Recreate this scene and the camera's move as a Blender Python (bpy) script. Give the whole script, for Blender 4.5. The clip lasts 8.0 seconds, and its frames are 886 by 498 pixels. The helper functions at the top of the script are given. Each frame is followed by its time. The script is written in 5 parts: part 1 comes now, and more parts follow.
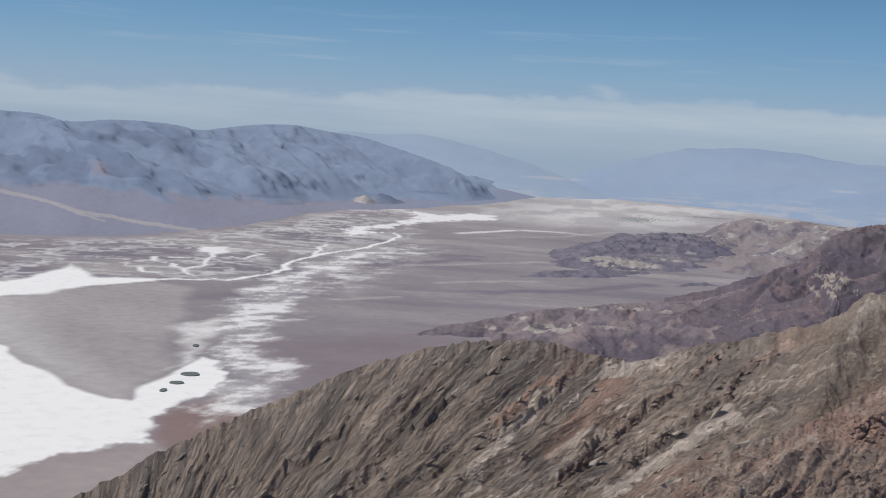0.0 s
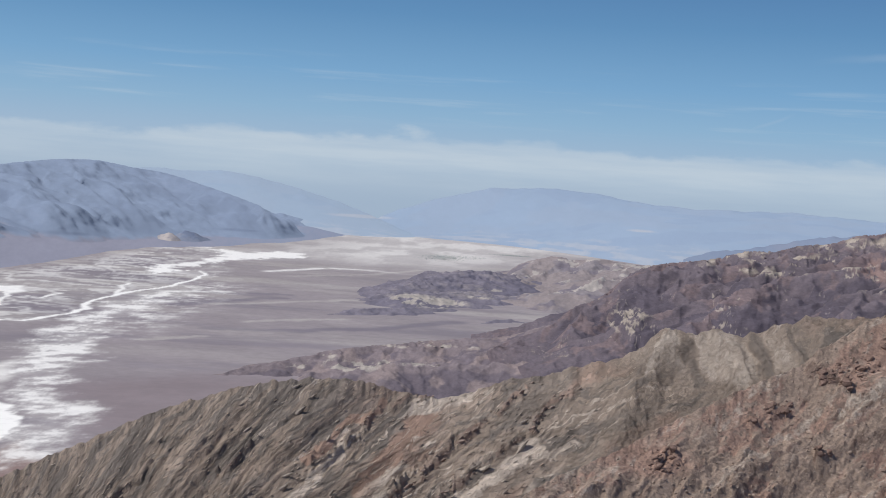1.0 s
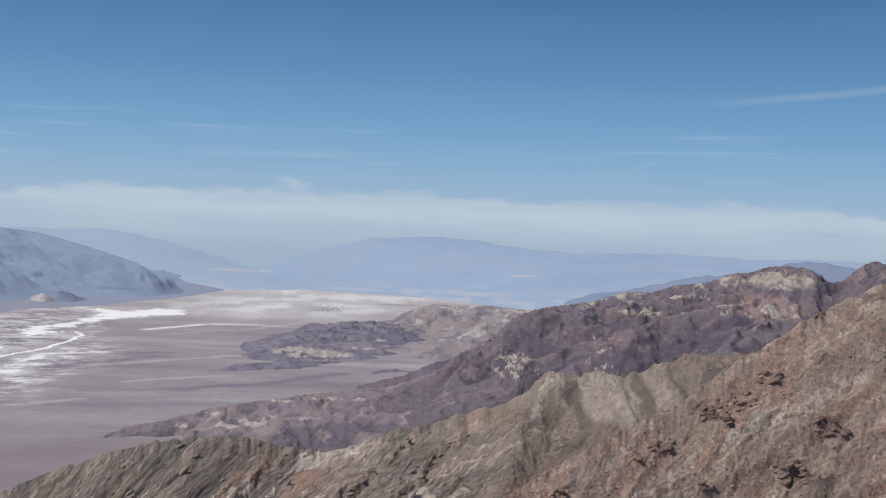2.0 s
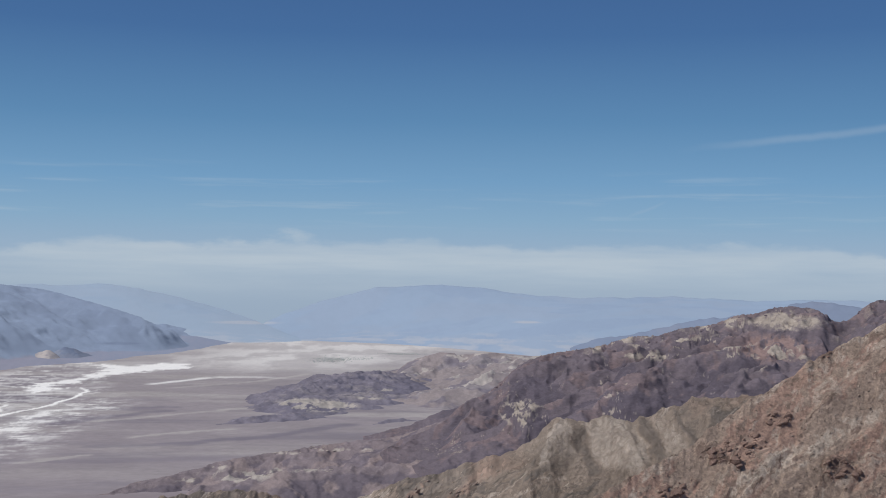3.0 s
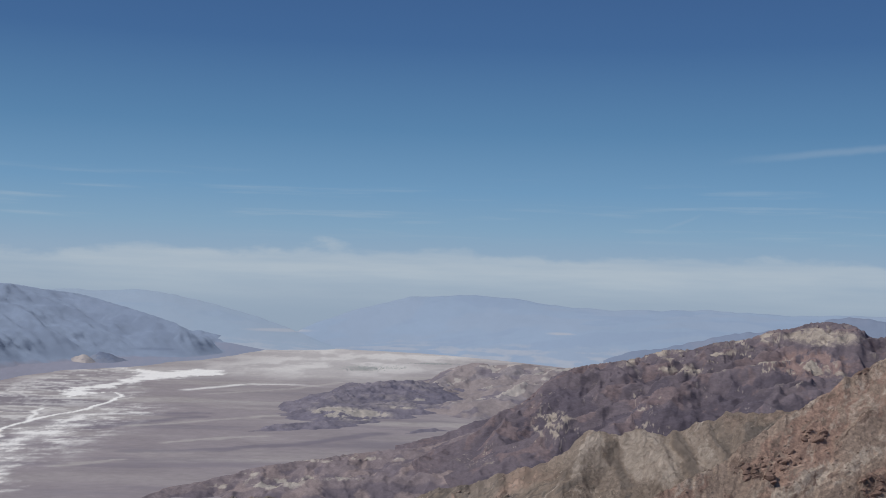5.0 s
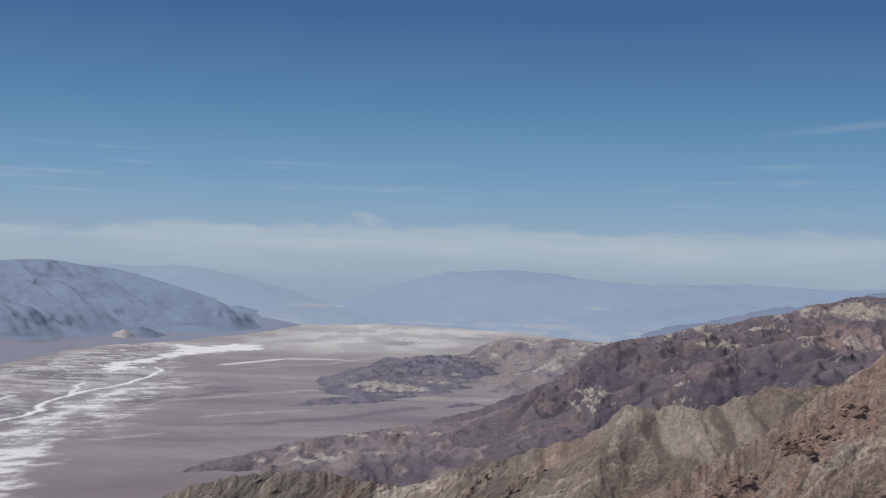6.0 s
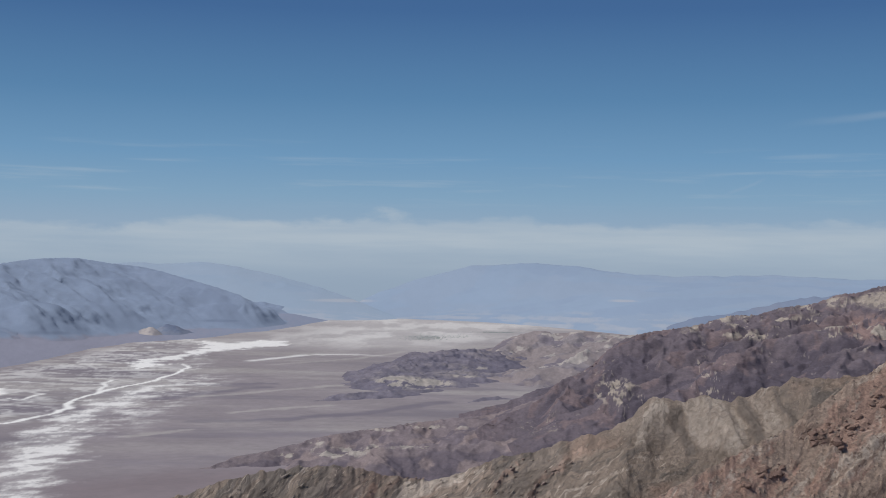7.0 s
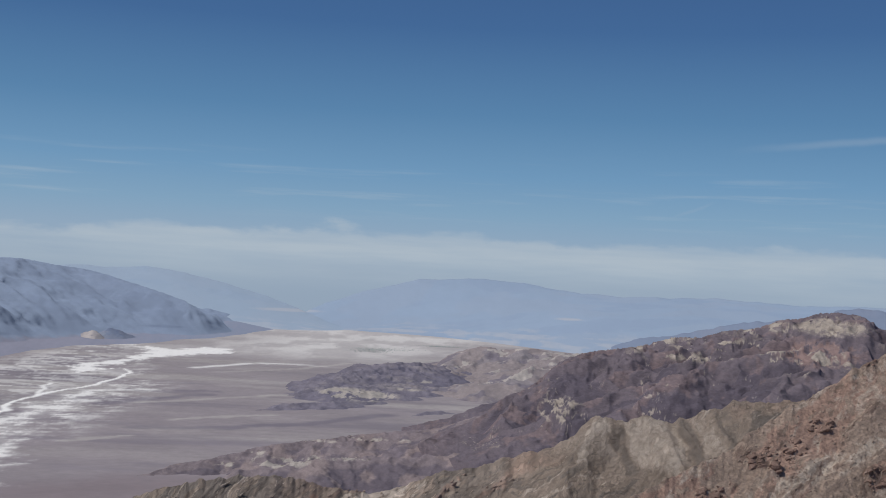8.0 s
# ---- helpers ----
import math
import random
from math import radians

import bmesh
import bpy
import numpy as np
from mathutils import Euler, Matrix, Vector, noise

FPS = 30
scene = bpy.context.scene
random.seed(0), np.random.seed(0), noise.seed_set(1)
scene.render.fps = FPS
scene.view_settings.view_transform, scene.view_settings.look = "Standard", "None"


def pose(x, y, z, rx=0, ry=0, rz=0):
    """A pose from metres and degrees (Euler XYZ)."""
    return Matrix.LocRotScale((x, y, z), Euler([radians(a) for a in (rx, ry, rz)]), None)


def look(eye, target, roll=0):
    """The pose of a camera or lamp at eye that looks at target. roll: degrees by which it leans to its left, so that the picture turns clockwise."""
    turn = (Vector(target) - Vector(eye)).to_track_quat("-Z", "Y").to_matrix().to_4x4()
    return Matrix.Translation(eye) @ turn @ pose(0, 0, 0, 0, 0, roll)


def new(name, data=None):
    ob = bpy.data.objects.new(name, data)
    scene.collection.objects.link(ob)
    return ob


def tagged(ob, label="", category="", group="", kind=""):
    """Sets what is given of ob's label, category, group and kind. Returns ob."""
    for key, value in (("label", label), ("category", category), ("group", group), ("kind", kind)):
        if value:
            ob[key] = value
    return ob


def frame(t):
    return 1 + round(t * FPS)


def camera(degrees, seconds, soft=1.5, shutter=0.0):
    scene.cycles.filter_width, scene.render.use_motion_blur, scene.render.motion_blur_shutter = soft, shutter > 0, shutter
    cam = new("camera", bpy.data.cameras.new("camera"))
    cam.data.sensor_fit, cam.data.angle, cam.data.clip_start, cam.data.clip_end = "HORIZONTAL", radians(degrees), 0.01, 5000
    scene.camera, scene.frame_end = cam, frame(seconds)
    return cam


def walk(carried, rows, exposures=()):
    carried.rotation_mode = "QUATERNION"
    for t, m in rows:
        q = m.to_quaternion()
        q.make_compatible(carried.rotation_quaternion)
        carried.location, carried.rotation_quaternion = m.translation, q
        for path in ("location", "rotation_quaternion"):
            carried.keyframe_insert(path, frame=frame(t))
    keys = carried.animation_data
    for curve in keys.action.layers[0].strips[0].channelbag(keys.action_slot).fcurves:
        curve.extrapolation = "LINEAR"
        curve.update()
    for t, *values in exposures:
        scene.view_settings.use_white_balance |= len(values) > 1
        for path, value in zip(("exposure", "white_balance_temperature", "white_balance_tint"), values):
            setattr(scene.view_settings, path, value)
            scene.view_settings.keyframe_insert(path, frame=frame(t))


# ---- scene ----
# The landscape stands at one tenth of its size, so that the whole valley lies
# within the lens's reach: the overlook is 1750 m above the salt pan in nature.
# ------------------------------------------------------------------ camera
cam = camera(40.0, 8.0, soft=0.9)
# seconds, heading (degrees to the right), pitch, lean
HEADINGS = [
    (0.0, -11.07, -5.14, 3.20),
    (0.5, -5.89, -3.53, 3.32),
    (1.0, -2.19, -2.81, 3.79),
    (1.5, 0.73, -1.23, 2.45),
    (2.0, 3.23, -0.20, 2.09),
    (2.2, 2.82, 0.35, 1.98),
    (3.5, 3.46, 2.63, 0.30),
    (4.0, 3.64, 3.10, 0.08),
    (4.2, 3.43, 3.29, -0.30),
    (5.3, 0.83, 2.02, 2.10),
    (5.5, 0.00, 1.74, 1.30),
    (6.0, -0.32, 1.27, 1.54),
    (6.5, -0.96, 0.90, 0.50),
    (7.0, -1.45, 0.97, 0.86),
    (7.5, -1.90, 1.16, 0.40),
    (8.0, 0.93, 1.68, 2.78),
]


def heading(az, el):
    a, e = radians(az), radians(el)
    return Vector((math.sin(a) * math.cos(e), math.cos(a) * math.cos(e), math.sin(e)))


walk(cam, [(t, look((0, 0, 0), heading(az, el), lean)) for t, az, el, lean in HEADINGS],
     exposures=[(0.0, -0.18), (0.6, -0.02), (1.5, 0.05), (2.2, -0.01), (3.3, -0.15), (4.2, -0.2), (5.3, -0.25), (8.0, -0.25)])

# ------------------------------------------------------------------ light
SUN_AZ, SUN_EL = -112.0, 53.0      # to the camera's left and a little behind it
world = bpy.data.worlds.new("desert_sky")
scene.world = world
world.use_nodes = True


def build_sky():
    """A clear desert sky: deep blue above, paling to thin cloud and haze above the horizon."""
    nt = world.node_tree
    nt.nodes.clear()
    N, link = nt.nodes.new, nt.links.new

    def put(sock, val):
        if isinstance(val, (int, float)):
            sock.default_value = val
        elif isinstance(val, tuple):
            sock.default_value = val
        else:
            link(val, sock)

    def op(kind, a, b=0.0, c=0.0):
        n = N("ShaderNodeMath")
        n.operation = kind
        for k, val in enumerate((a, b, c)):
            put(n.inputs[k], val)
        return n.outputs[0]

    def step(x, lo, hi):
        n = N("ShaderNodeMapRange")
        n.interpolation_type = "SMOOTHSTEP"
        for key, val in (("Value", x), ("From Min", lo), ("From Max", hi)):
            put(n.inputs[key], val)
        return n.outputs[0]

    def mix(fac, a, b):
        n = N("ShaderNodeMix")
        n.data_type = "RGBA"
        for key, val in (("Factor", fac), ("A", a), ("B", b)):
            put(n.inputs[key], (*val, 1) if isinstance(val, tuple) else val)
        return n.outputs["Result"]

    def wisp(u, v, scale_u, scale_v, detail=5, seed=0.0):
        n, c = N("ShaderNodeTexNoise"), N("ShaderNodeCombineXYZ")
        put(c.inputs[0], op("MULTIPLY_ADD", u, scale_u, seed))
        put(c.inputs[1], op("MULTIPLY", v, scale_v))
        link(c.outputs[0], n.inputs["Vector"])
        n.inputs["Scale"].default_value, n.inputs["Detail"].default_value, n.inputs["Roughness"].default_value = 1.0, detail, 0.55
        return n.outputs[0]

    out, bg = N("ShaderNodeOutputWorld"), N("ShaderNodeBackground")
    sky = N("ShaderNodeTexSky")
    sky.sky_type = "NISHITA"
    sky.sun_disc = False
    sky.sun_elevation, sky.sun_rotation = radians(SUN_EL), radians(SUN_AZ)
    sky.altitude, sky.air_density, sky.dust_density, sky.ozone_density = 1700, 1.0, 0.6, 2.0
    co, sep = N("ShaderNodeTexCoord"), N("ShaderNodeSeparateXYZ")
    link(co.outputs["Generated"], sep.inputs[0])
    az = op("MULTIPLY", op("ARCTAN2", sep.outputs[0], sep.outputs[1]), 57.2958)
    el = op("MULTIPLY", op("ARCSINE", sep.outputs[2]), 57.2958)
    low = N("ShaderNodeValToRGB")
    put(low.inputs[0], op("MULTIPLY_ADD", el, 1 / 22.0, 2 / 22.0))
    stops = low.color_ramp.elements
    tones = LOW_SKY
    while len(stops) < len(tones):
        stops.new(0.5)
    for e, (deg, rgb) in zip(stops, tones):
        e.position, e.color = (deg + 2) / 22.0, (*rgb, 1)
    ten = N("ShaderNodeVectorMath")
    ten.operation = "SCALE"
    link(low.outputs[0], ten.inputs[0])
    ten.inputs["Scale"].default_value = 10.0
    c = mix(step(el, 15.0, 45.0), ten.outputs[0], sky.outputs[0])
    # thin cloud bank above the horizon, ragged on top
    top = op("MULTIPLY_ADD", wisp(az, el, 0.2, 0.5, 6, 3.1), 3.0, 1.0)
    top = op("SUBTRACT", top, op("MULTIPLY", op("SUBTRACT", 1.0, step(az, -20.0, -9.0)), 0.55))
    bank = op("MULTIPLY", step(op("SUBTRACT", top, el), 0.0, 0.5), step(el, -1.0, 1.6))
    bank = op("MULTIPLY", bank, op("MULTIPLY_ADD", wisp(az, el, 0.1, 1.1, 6, 9.4), 1.9, -0.22))
    c = mix(bank, c, (4.85, 5.75, 6.65))
    # higher wisps and one long streak
    veil = op("MULTIPLY", step(wisp(az, el, 0.11, 1.9, 6, 21.7), 0.52, 0.75), op("MULTIPLY", step(el, 2.6, 3.4), op("SUBTRACT", 1.0, step(el, 4.4, 6.5))))
    c = mix(op("MULTIPLY", veil, 0.4), c, (4.4, 5.5, 6.6))
    line = op("MULTIPLY_ADD", az, 0.092, 5.3)
    off = op("ABSOLUTE", op("SUBTRACT", el, op("ADD", line, op("MULTIPLY", wisp(az, el, 0.5, 0.2, 3, 5.0), 0.25))))
    streak = op("MULTIPLY", op("SUBTRACT", 1.0, step(off, 0.02, 0.26)), op("MULTIPLY", step(az, 13.5, 19.0), op("SUBTRACT", 1.0, step(az, 26, 34))))
    c = mix(op("MULTIPLY", streak, 0.24), c, (4.2, 5.2, 6.4))
    tail = op("ABSOLUTE", op("SUBTRACT", el, op("ADD", op("MULTIPLY_ADD", az, 0.41, -1.23), op("MULTIPLY", wisp(az, el, 0.9, 0.4, 3, 7.0), 0.2))))
    tail = op("MULTIPLY", op("SUBTRACT", 1.0, step(tail, 0.0, 0.13)), op("MULTIPLY", step(az, 11.3, 12.2), op("SUBTRACT", 1.0, step(az, 12.8, 13.6))))
    c = mix(op("MULTIPLY", tail, 0.14), c, (4.2, 5.2, 6.4))
    link(c, bg.inputs[0])
    bg.inputs[1].default_value = 0.1
    link(bg.outputs[0], out.inputs[0])


# heights above the horizon in degrees, and the sky's colour there
LOW_SKY = [(-2, (0.345, 0.435, 0.555)), (0.3, (0.345, 0.445, 0.57)), (2.0, (0.33, 0.46, 0.61)), (3.4, (0.26, 0.43, 0.61)), (5.2, (0.188, 0.368, 0.585)), (8.0, (0.118, 0.268, 0.48)),
           (12.0, (0.067, 0.165, 0.365)), (15.0, (0.056, 0.135, 0.32)), (20.0, (0.05, 0.12, 0.3))]
build_sky()
sun = new("sun", bpy.data.lights.new("sun", "SUN"))
sun.data.energy, sun.data.angle, sun.data.color = 3.4, radians(0.53), (1.0, 0.95, 0.88)
sun.matrix_world = look(tuple(heading(SUN_AZ, SUN_EL) * 300), (0, 0, 0))

# ------------------------------------------------------------------ noise
def lattice(ix, iy, seed):
    h = (ix.astype(np.int64) * 374761393 + iy.astype(np.int64) * 668265263 + seed * 974634223) & 0x7FFFFFFF
    h = ((h ^ (h >> 13)) * 1274126177) & 0x7FFFFFFF
    return (((h ^ (h >> 16)) & 0xFFFF) / 65535.0) * 2 * math.pi


def perlin(x, y, seed=0):
    ix, iy = np.floor(x), np.floor(y)
    fx, fy = x - ix, y - iy

    def corner(dx, dy):
        a = lattice(ix + dx, iy + dy, seed)
        return np.cos(a) * (fx - dx) + np.sin(a) * (fy - dy)

    u, v = fx * fx * fx * (fx * (fx * 6 - 15) + 10), fy * fy * fy * (fy * (fy * 6 - 15) + 10)
    low = corner(0, 0) * (1 - u) + corner(1, 0) * u
    high = corner(0, 1) * (1 - u) + corner(1, 1) * u
    return (low * (1 - v) + high * v) * 1.5


def fbm(x, y, octaves=4, seed=0, gain=0.5):
    total, amp = 0.0, 1.0
    for k in range(octaves):
        total = total + amp * perlin(x * 2 ** k + 13.7 * k, y * 2 ** k + 7.1 * k, seed + k)
        amp *= gain
    return total


def ridged(x, y, octaves=4, seed=0, gain=0.5):
    total, amp = 0.0, 1.0
    for k in range(octaves):
        total = total + amp * (1 - 2 * np.abs(perlin(x * 2 ** k + 3.7 * k, y * 2 ** k + 9.1 * k, seed + k)))
        amp *= gain
    return total * 0.5


def smooth(x, a, b):
    t = np.clip((x - a) / (b - a), 0, 1)
    return t * t * (3 - 2 * t)


def curve(x, points):
    """A rounded line through (x, value) pairs."""
    px, py = np.array([p[0] for p in points], float), np.array([p[1] for p in points], float)
    d = np.gradient(py, px)
    x = np.clip(x, px[0], px[-1])
    i = np.clip(np.searchsorted(px, x) - 1, 0, len(px) - 2)
    h = px[i + 1] - px[i]
    t = (x - px[i]) / h
    return ((2 * t ** 3 - 3 * t ** 2 + 1) * py[i] + (t ** 3 - 2 * t ** 2 + t) * h * d[i]
            + (-2 * t ** 3 + 3 * t ** 2) * py[i + 1] + (t ** 3 - t ** 2) * h * d[i + 1])


# ------------------------------------------------------------------ materials
def rock_material(name, base, pale, rust, dark, grain, relief, rough=0.95, blotch=0.25, beds_grain=True, blocks=0.0, block_scale=1.0, soft=0.0):
    """Weathered rock. The mesh's 'beds' layer names the beds and other tones: red pale, green rusty, blue dark. soft:
    how far shading normals bend to one direction, flattening contrast as haze does.
    """
    m = bpy.data.materials.new(name)
    m.use_nodes = True
    nt = m.node_tree
    nt.nodes.clear()
    N, link = nt.nodes.new, nt.links.new
    out, bsdf = N("ShaderNodeOutputMaterial"), N("ShaderNodeBsdfPrincipled")
    link(bsdf.outputs[0], out.inputs[0])
    bsdf.inputs["Roughness"].default_value = rough
    bsdf.inputs["Specular IOR Level"].default_value = 0.15
    co, beds, sep = N("ShaderNodeTexCoord"), N("ShaderNodeAttribute"), N("ShaderNodeSeparateColor")
    beds.attribute_name = "beds"
    link(beds.outputs["Color"], sep.inputs[0])
    lay = N("ShaderNodeAttribute")
    lay.attribute_name = "lay"

    def noise_tex(scale, detail=6, rough_=0.6):
        n = N("ShaderNodeTexNoise")
        n.inputs["Scale"].default_value, n.inputs["Detail"].default_value, n.inputs["Roughness"].default_value = scale, detail, rough_
        link(lay.outputs["Vector"] if beds_grain else co.outputs["Object"], n.inputs["Vector"])
        return n

    def mix(fac, a, b, mode="MIX"):
        x = N("ShaderNodeMix")
        x.data_type, x.blend_type = "RGBA", mode
        for sock, val in ((x.inputs["Factor"], fac), (x.inputs["A"], a), (x.inputs["B"], b)):
            if isinstance(val, (tuple, float)):
                sock.default_value = (*val, 1) if isinstance(val, tuple) else val
            else:
                link(val, sock)
        return x.outputs["Result"]

    def edge(mask, n, lo=0.2, hi=0.8):
        add = N("ShaderNodeMath")
        add.operation = "MULTIPLY_ADD"
        link(n, add.inputs[0])
        add.inputs[1].default_value = 0.5
        sub = N("ShaderNodeMath")
        sub.operation = "SUBTRACT"
        link(mask, sub.inputs[0])
        sub.inputs[1].default_value = 0.25
        link(sub.outputs[0], add.inputs[2])
        r = N("ShaderNodeMapRange")
        r.interpolation_type = "SMOOTHSTEP"
        r.inputs["From Min"].default_value, r.inputs["From Max"].default_value = lo, hi
        link(add.outputs[0], r.inputs["Value"])
        return r.outputs[0]

    fine, broad = noise_tex(grain, 8, 0.7), noise_tex(grain * 0.13, 5, 0.6)
    c = mix(edge(sep.outputs[2], fine.outputs[0]), base, dark)
    c = mix(edge(sep.outputs[1], fine.outputs[0]), c, rust)
    c = mix(edge(sep.outputs[0], fine.outputs[0]), c, pale)
    tone = N("ShaderNodeMapRange")
    tone.inputs["From Min"].default_value, tone.inputs["From Max"].default_value = 0.3, 0.7
    tone.inputs["To Min"].default_value, tone.inputs["To Max"].default_value = 1 - blotch, 1 + blotch
    link(broad.outputs[0], tone.inputs["Value"])
    speck = N("ShaderNodeMapRange")
    speck.inputs["From Min"].default_value, speck.inputs["From Max"].default_value = 0.3, 0.7
    speck.inputs["To Min"].default_value, speck.inputs["To Max"].default_value = 1 - blotch, 1 + blotch
    link(fine.outputs[0], speck.inputs["Value"])
    mul = N("ShaderNodeMath")
    mul.operation = "MULTIPLY"
    link(tone.outputs[0], mul.inputs[0])
    link(speck.outputs[0], mul.inputs[1])
    shade, high = mul.outputs[0], fine.outputs[0]
    if blocks:
        # broken blocks, each of its own shade, at two sizes
        bent, shove = N("ShaderNodeVectorMath"), noise_tex(block_scale * 1.6, 2)
        bent.operation = "MULTIPLY_ADD"
        link(shove.outputs["Color"], bent.inputs[0])
        bent.inputs[1].default_value = (0.4 / block_scale,) * 3
        link(lay.outputs["Vector"] if beds_grain else co.outputs["Object"], bent.inputs[2])
        for k, size in enumerate((block_scale, block_scale * 2.3)):
            vor, one, rng = N("ShaderNodeTexVoronoi"), N("ShaderNodeSeparateColor"), N("ShaderNodeMapRange")
            vor.inputs["Scale"].default_value = size
            link(bent.outputs[0], vor.inputs["Vector"])
            link(vor.outputs["Color"], one.inputs[0])
            link(one.outputs[0], rng.inputs["Value"])
            rng.inputs["To Min"].default_value, rng.inputs["To Max"].default_value = 1 - blocks, 1 + blocks
            both, lift = N("ShaderNodeMath"), N("ShaderNodeMath")
            both.operation, lift.operation = "MULTIPLY", "MULTIPLY_ADD"
            link(shade, both.inputs[0])
            link(rng.outputs[0], both.inputs[1])
            link(one.outputs[1], lift.inputs[0])
            lift.inputs[1].default_value = 0.5 / (k + 1)
            link(high, lift.inputs[2])
            shade, high = both.outputs[0], lift.outputs[0]
    grey = N("ShaderNodeCombineColor")
    for k in range(3):
        link(shade, grey.inputs[k])
    c = mix(beds.outputs["Alpha"] if beds_grain else 1.0, c, grey.outputs[0], "MULTIPLY")
    link(c, bsdf.inputs["Base Color"])
    # Haze imitated: normals lean to one direction, so all slopes shade alike.
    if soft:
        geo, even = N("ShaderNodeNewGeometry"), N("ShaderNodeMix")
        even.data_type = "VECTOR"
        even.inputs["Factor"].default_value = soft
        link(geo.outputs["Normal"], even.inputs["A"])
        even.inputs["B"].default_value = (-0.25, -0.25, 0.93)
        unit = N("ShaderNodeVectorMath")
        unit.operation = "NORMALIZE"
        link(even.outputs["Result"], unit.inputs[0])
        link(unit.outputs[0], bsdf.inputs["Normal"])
    if relief:
        b = N("ShaderNodeBump")
        b.inputs["Strength"].default_value, b.inputs["Distance"].default_value = 0.9, relief
        link(high, b.inputs["Height"])
        link(b.outputs[0], bsdf.inputs["Normal"])
    return m


# ------------------------------------------------------------------ terrain
def sheet(name, x, y, z, material, beds=None, grain=None):
    """A smooth mesh over a grid of places (rows by columns)."""
    n, k = x.shape
    me = bpy.data.meshes.new(name)
    co = np.stack([x, y, z], -1).reshape(-1, 3)
    i = np.arange(n - 1)[:, None] * k + np.arange(k - 1)[None, :]
    quads = np.stack([i, i + 1, i + k + 1, i + k], -1).reshape(-1, 4)
    me.vertices.add(len(co))
    me.vertices.foreach_set("co", co.astype(np.float32).ravel())
    me.loops.add(quads.size)
    me.loops.foreach_set("vertex_index", quads.astype(np.int32).ravel())
    me.polygons.add(len(quads))
    me.polygons.foreach_set("loop_start", np.arange(0, quads.size, 4, dtype=np.int32))
    me.polygons.foreach_set("use_smooth", np.ones(len(quads), bool))
    me.update(calc_edges=True)
    if beds is not None:
        layer = me.color_attributes.new("beds", "FLOAT_COLOR", "POINT")
        rgba = np.ones((len(co), 4), np.float32)
        rgba[:, :len(beds)] = np.stack([np.broadcast_to(b, x.shape) for b in beds], -1).reshape(-1, len(beds))
        layer.data.foreach_set("color", rgba.ravel())
    if grain is not None:
        layer = me.attributes.new("lay", "FLOAT_VECTOR", "POINT")
        layer.data.foreach_set("vector", np.stack([grain[0], grain[1], 0 * grain[0]], -1).astype(np.float32).ravel())
    me.materials.append(material)
    return new(name, me)


FLOOR = -175.0
SURFACES = {}


def hill(name, material, crest, r_crest, r_foot, foot, step, rows, relief, paint=None, shape=1.0,
         jag=0.07, jag_scale=1.6, knee=None, seed=0, grain=False):
    """A ridge or range round the overlook. crest: (heading, skyline angle); r_crest, r_foot: (heading, metres);
    foot: (heading, height of the foot) pairs; relief(x, y, az, el) gives its spurs and gullies in metres;
    knee: (share of the way, heights) where the fans end and the bedrock starts."""
    az = np.arange(crest[0][0], crest[-1][0] + step, step)
    rc, rf, zf = curve(az, r_crest), curve(az, r_foot), curve(az, foot)
    ec = curve(az, crest)
    zc = np.maximum(rc * np.tan(np.radians(ec)), zf)
    notch = rc * np.radians(jag * fbm(az * jag_scale, az * 0 + seed, 5, seed))
    v = np.linspace(0, 1, rows)[:, None]
    r = rf + (rc - rf) * v
    if knee:
        share, heights = knee
        zk = np.minimum(curve(az, heights), zc)
        z = np.where(v < share, zf + (zk - zf) * v / share, zk + (zc - zk) * np.clip((v - share) / (1 - share), 0, 1) ** shape)
    else:
        z = zf + (zc - zf) * v ** shape
    z = z + notch * smooth(v, 0.8, 1.0) ** 2
    a2, v2 = np.broadcast_to(az, r.shape), np.broadcast_to(v, r.shape)
    s, c = np.sin(np.radians(az)), np.cos(np.radians(az))
    x, y = r * s, r * c
    height = np.clip((zc - zf) / max(1e-6, float(np.max(zc - zf))), 0, 1)
    swell = np.sin(np.pi * np.clip(v, 0.0, 0.975)) ** 0.6
    if knee:
        swell = swell * (0.04 + 0.96 * smooth(v, knee[0] - 0.02, knee[0] + 0.2))
    z = z + relief(x, y, a2, np.degrees(np.arctan2(z, r))) * swell * height ** 0.5
    el = np.degrees(np.arctan2(z, r))
    SURFACES[name] = (az, r, z, el)
    w = np.linspace(0, 1, 14)[1:, None]
    rb = rc + 1.3 * (z[-1] - FLOOR + 6) * w
    zb = z[-1] + (FLOOR - 6 - z[-1]) * w ** 0.9
    beds = paint(x, y, a2, v2, el) if paint else [0 * r, 0 * r, 0 * r]
    beds = [np.concatenate([b, np.repeat(b[-1:], len(w), 0)]) for b in beds]
    r, z = np.concatenate([r, rb]), np.concatenate([z, zb])
    el = np.concatenate([el, np.repeat(el[-1:], len(w), 0)])
    a2 = np.broadcast_to(az, r.shape)
    if grain:
        across, on = fan_beds(a2, el)
        grain = (across * 4.0 + 0.5 * fbm(a2 * 2, el * 2, 3, 76), on * 1.1 + 1.6 * smooth(a2, 4.5, 8) * fbm(a2 * 3, el * 4, 3, 77))
    else:
        grain = (a2, el * 1.5)
    return sheet(name, r * s, r * c, z, material, beds, grain)


def strata(az, el, lean=38.0):
    """Coordinates across and along beds that climb to the right."""
    s, c = math.sin(radians(lean)), math.cos(radians(lean))
    return el * c - az * s, az * c + el * s


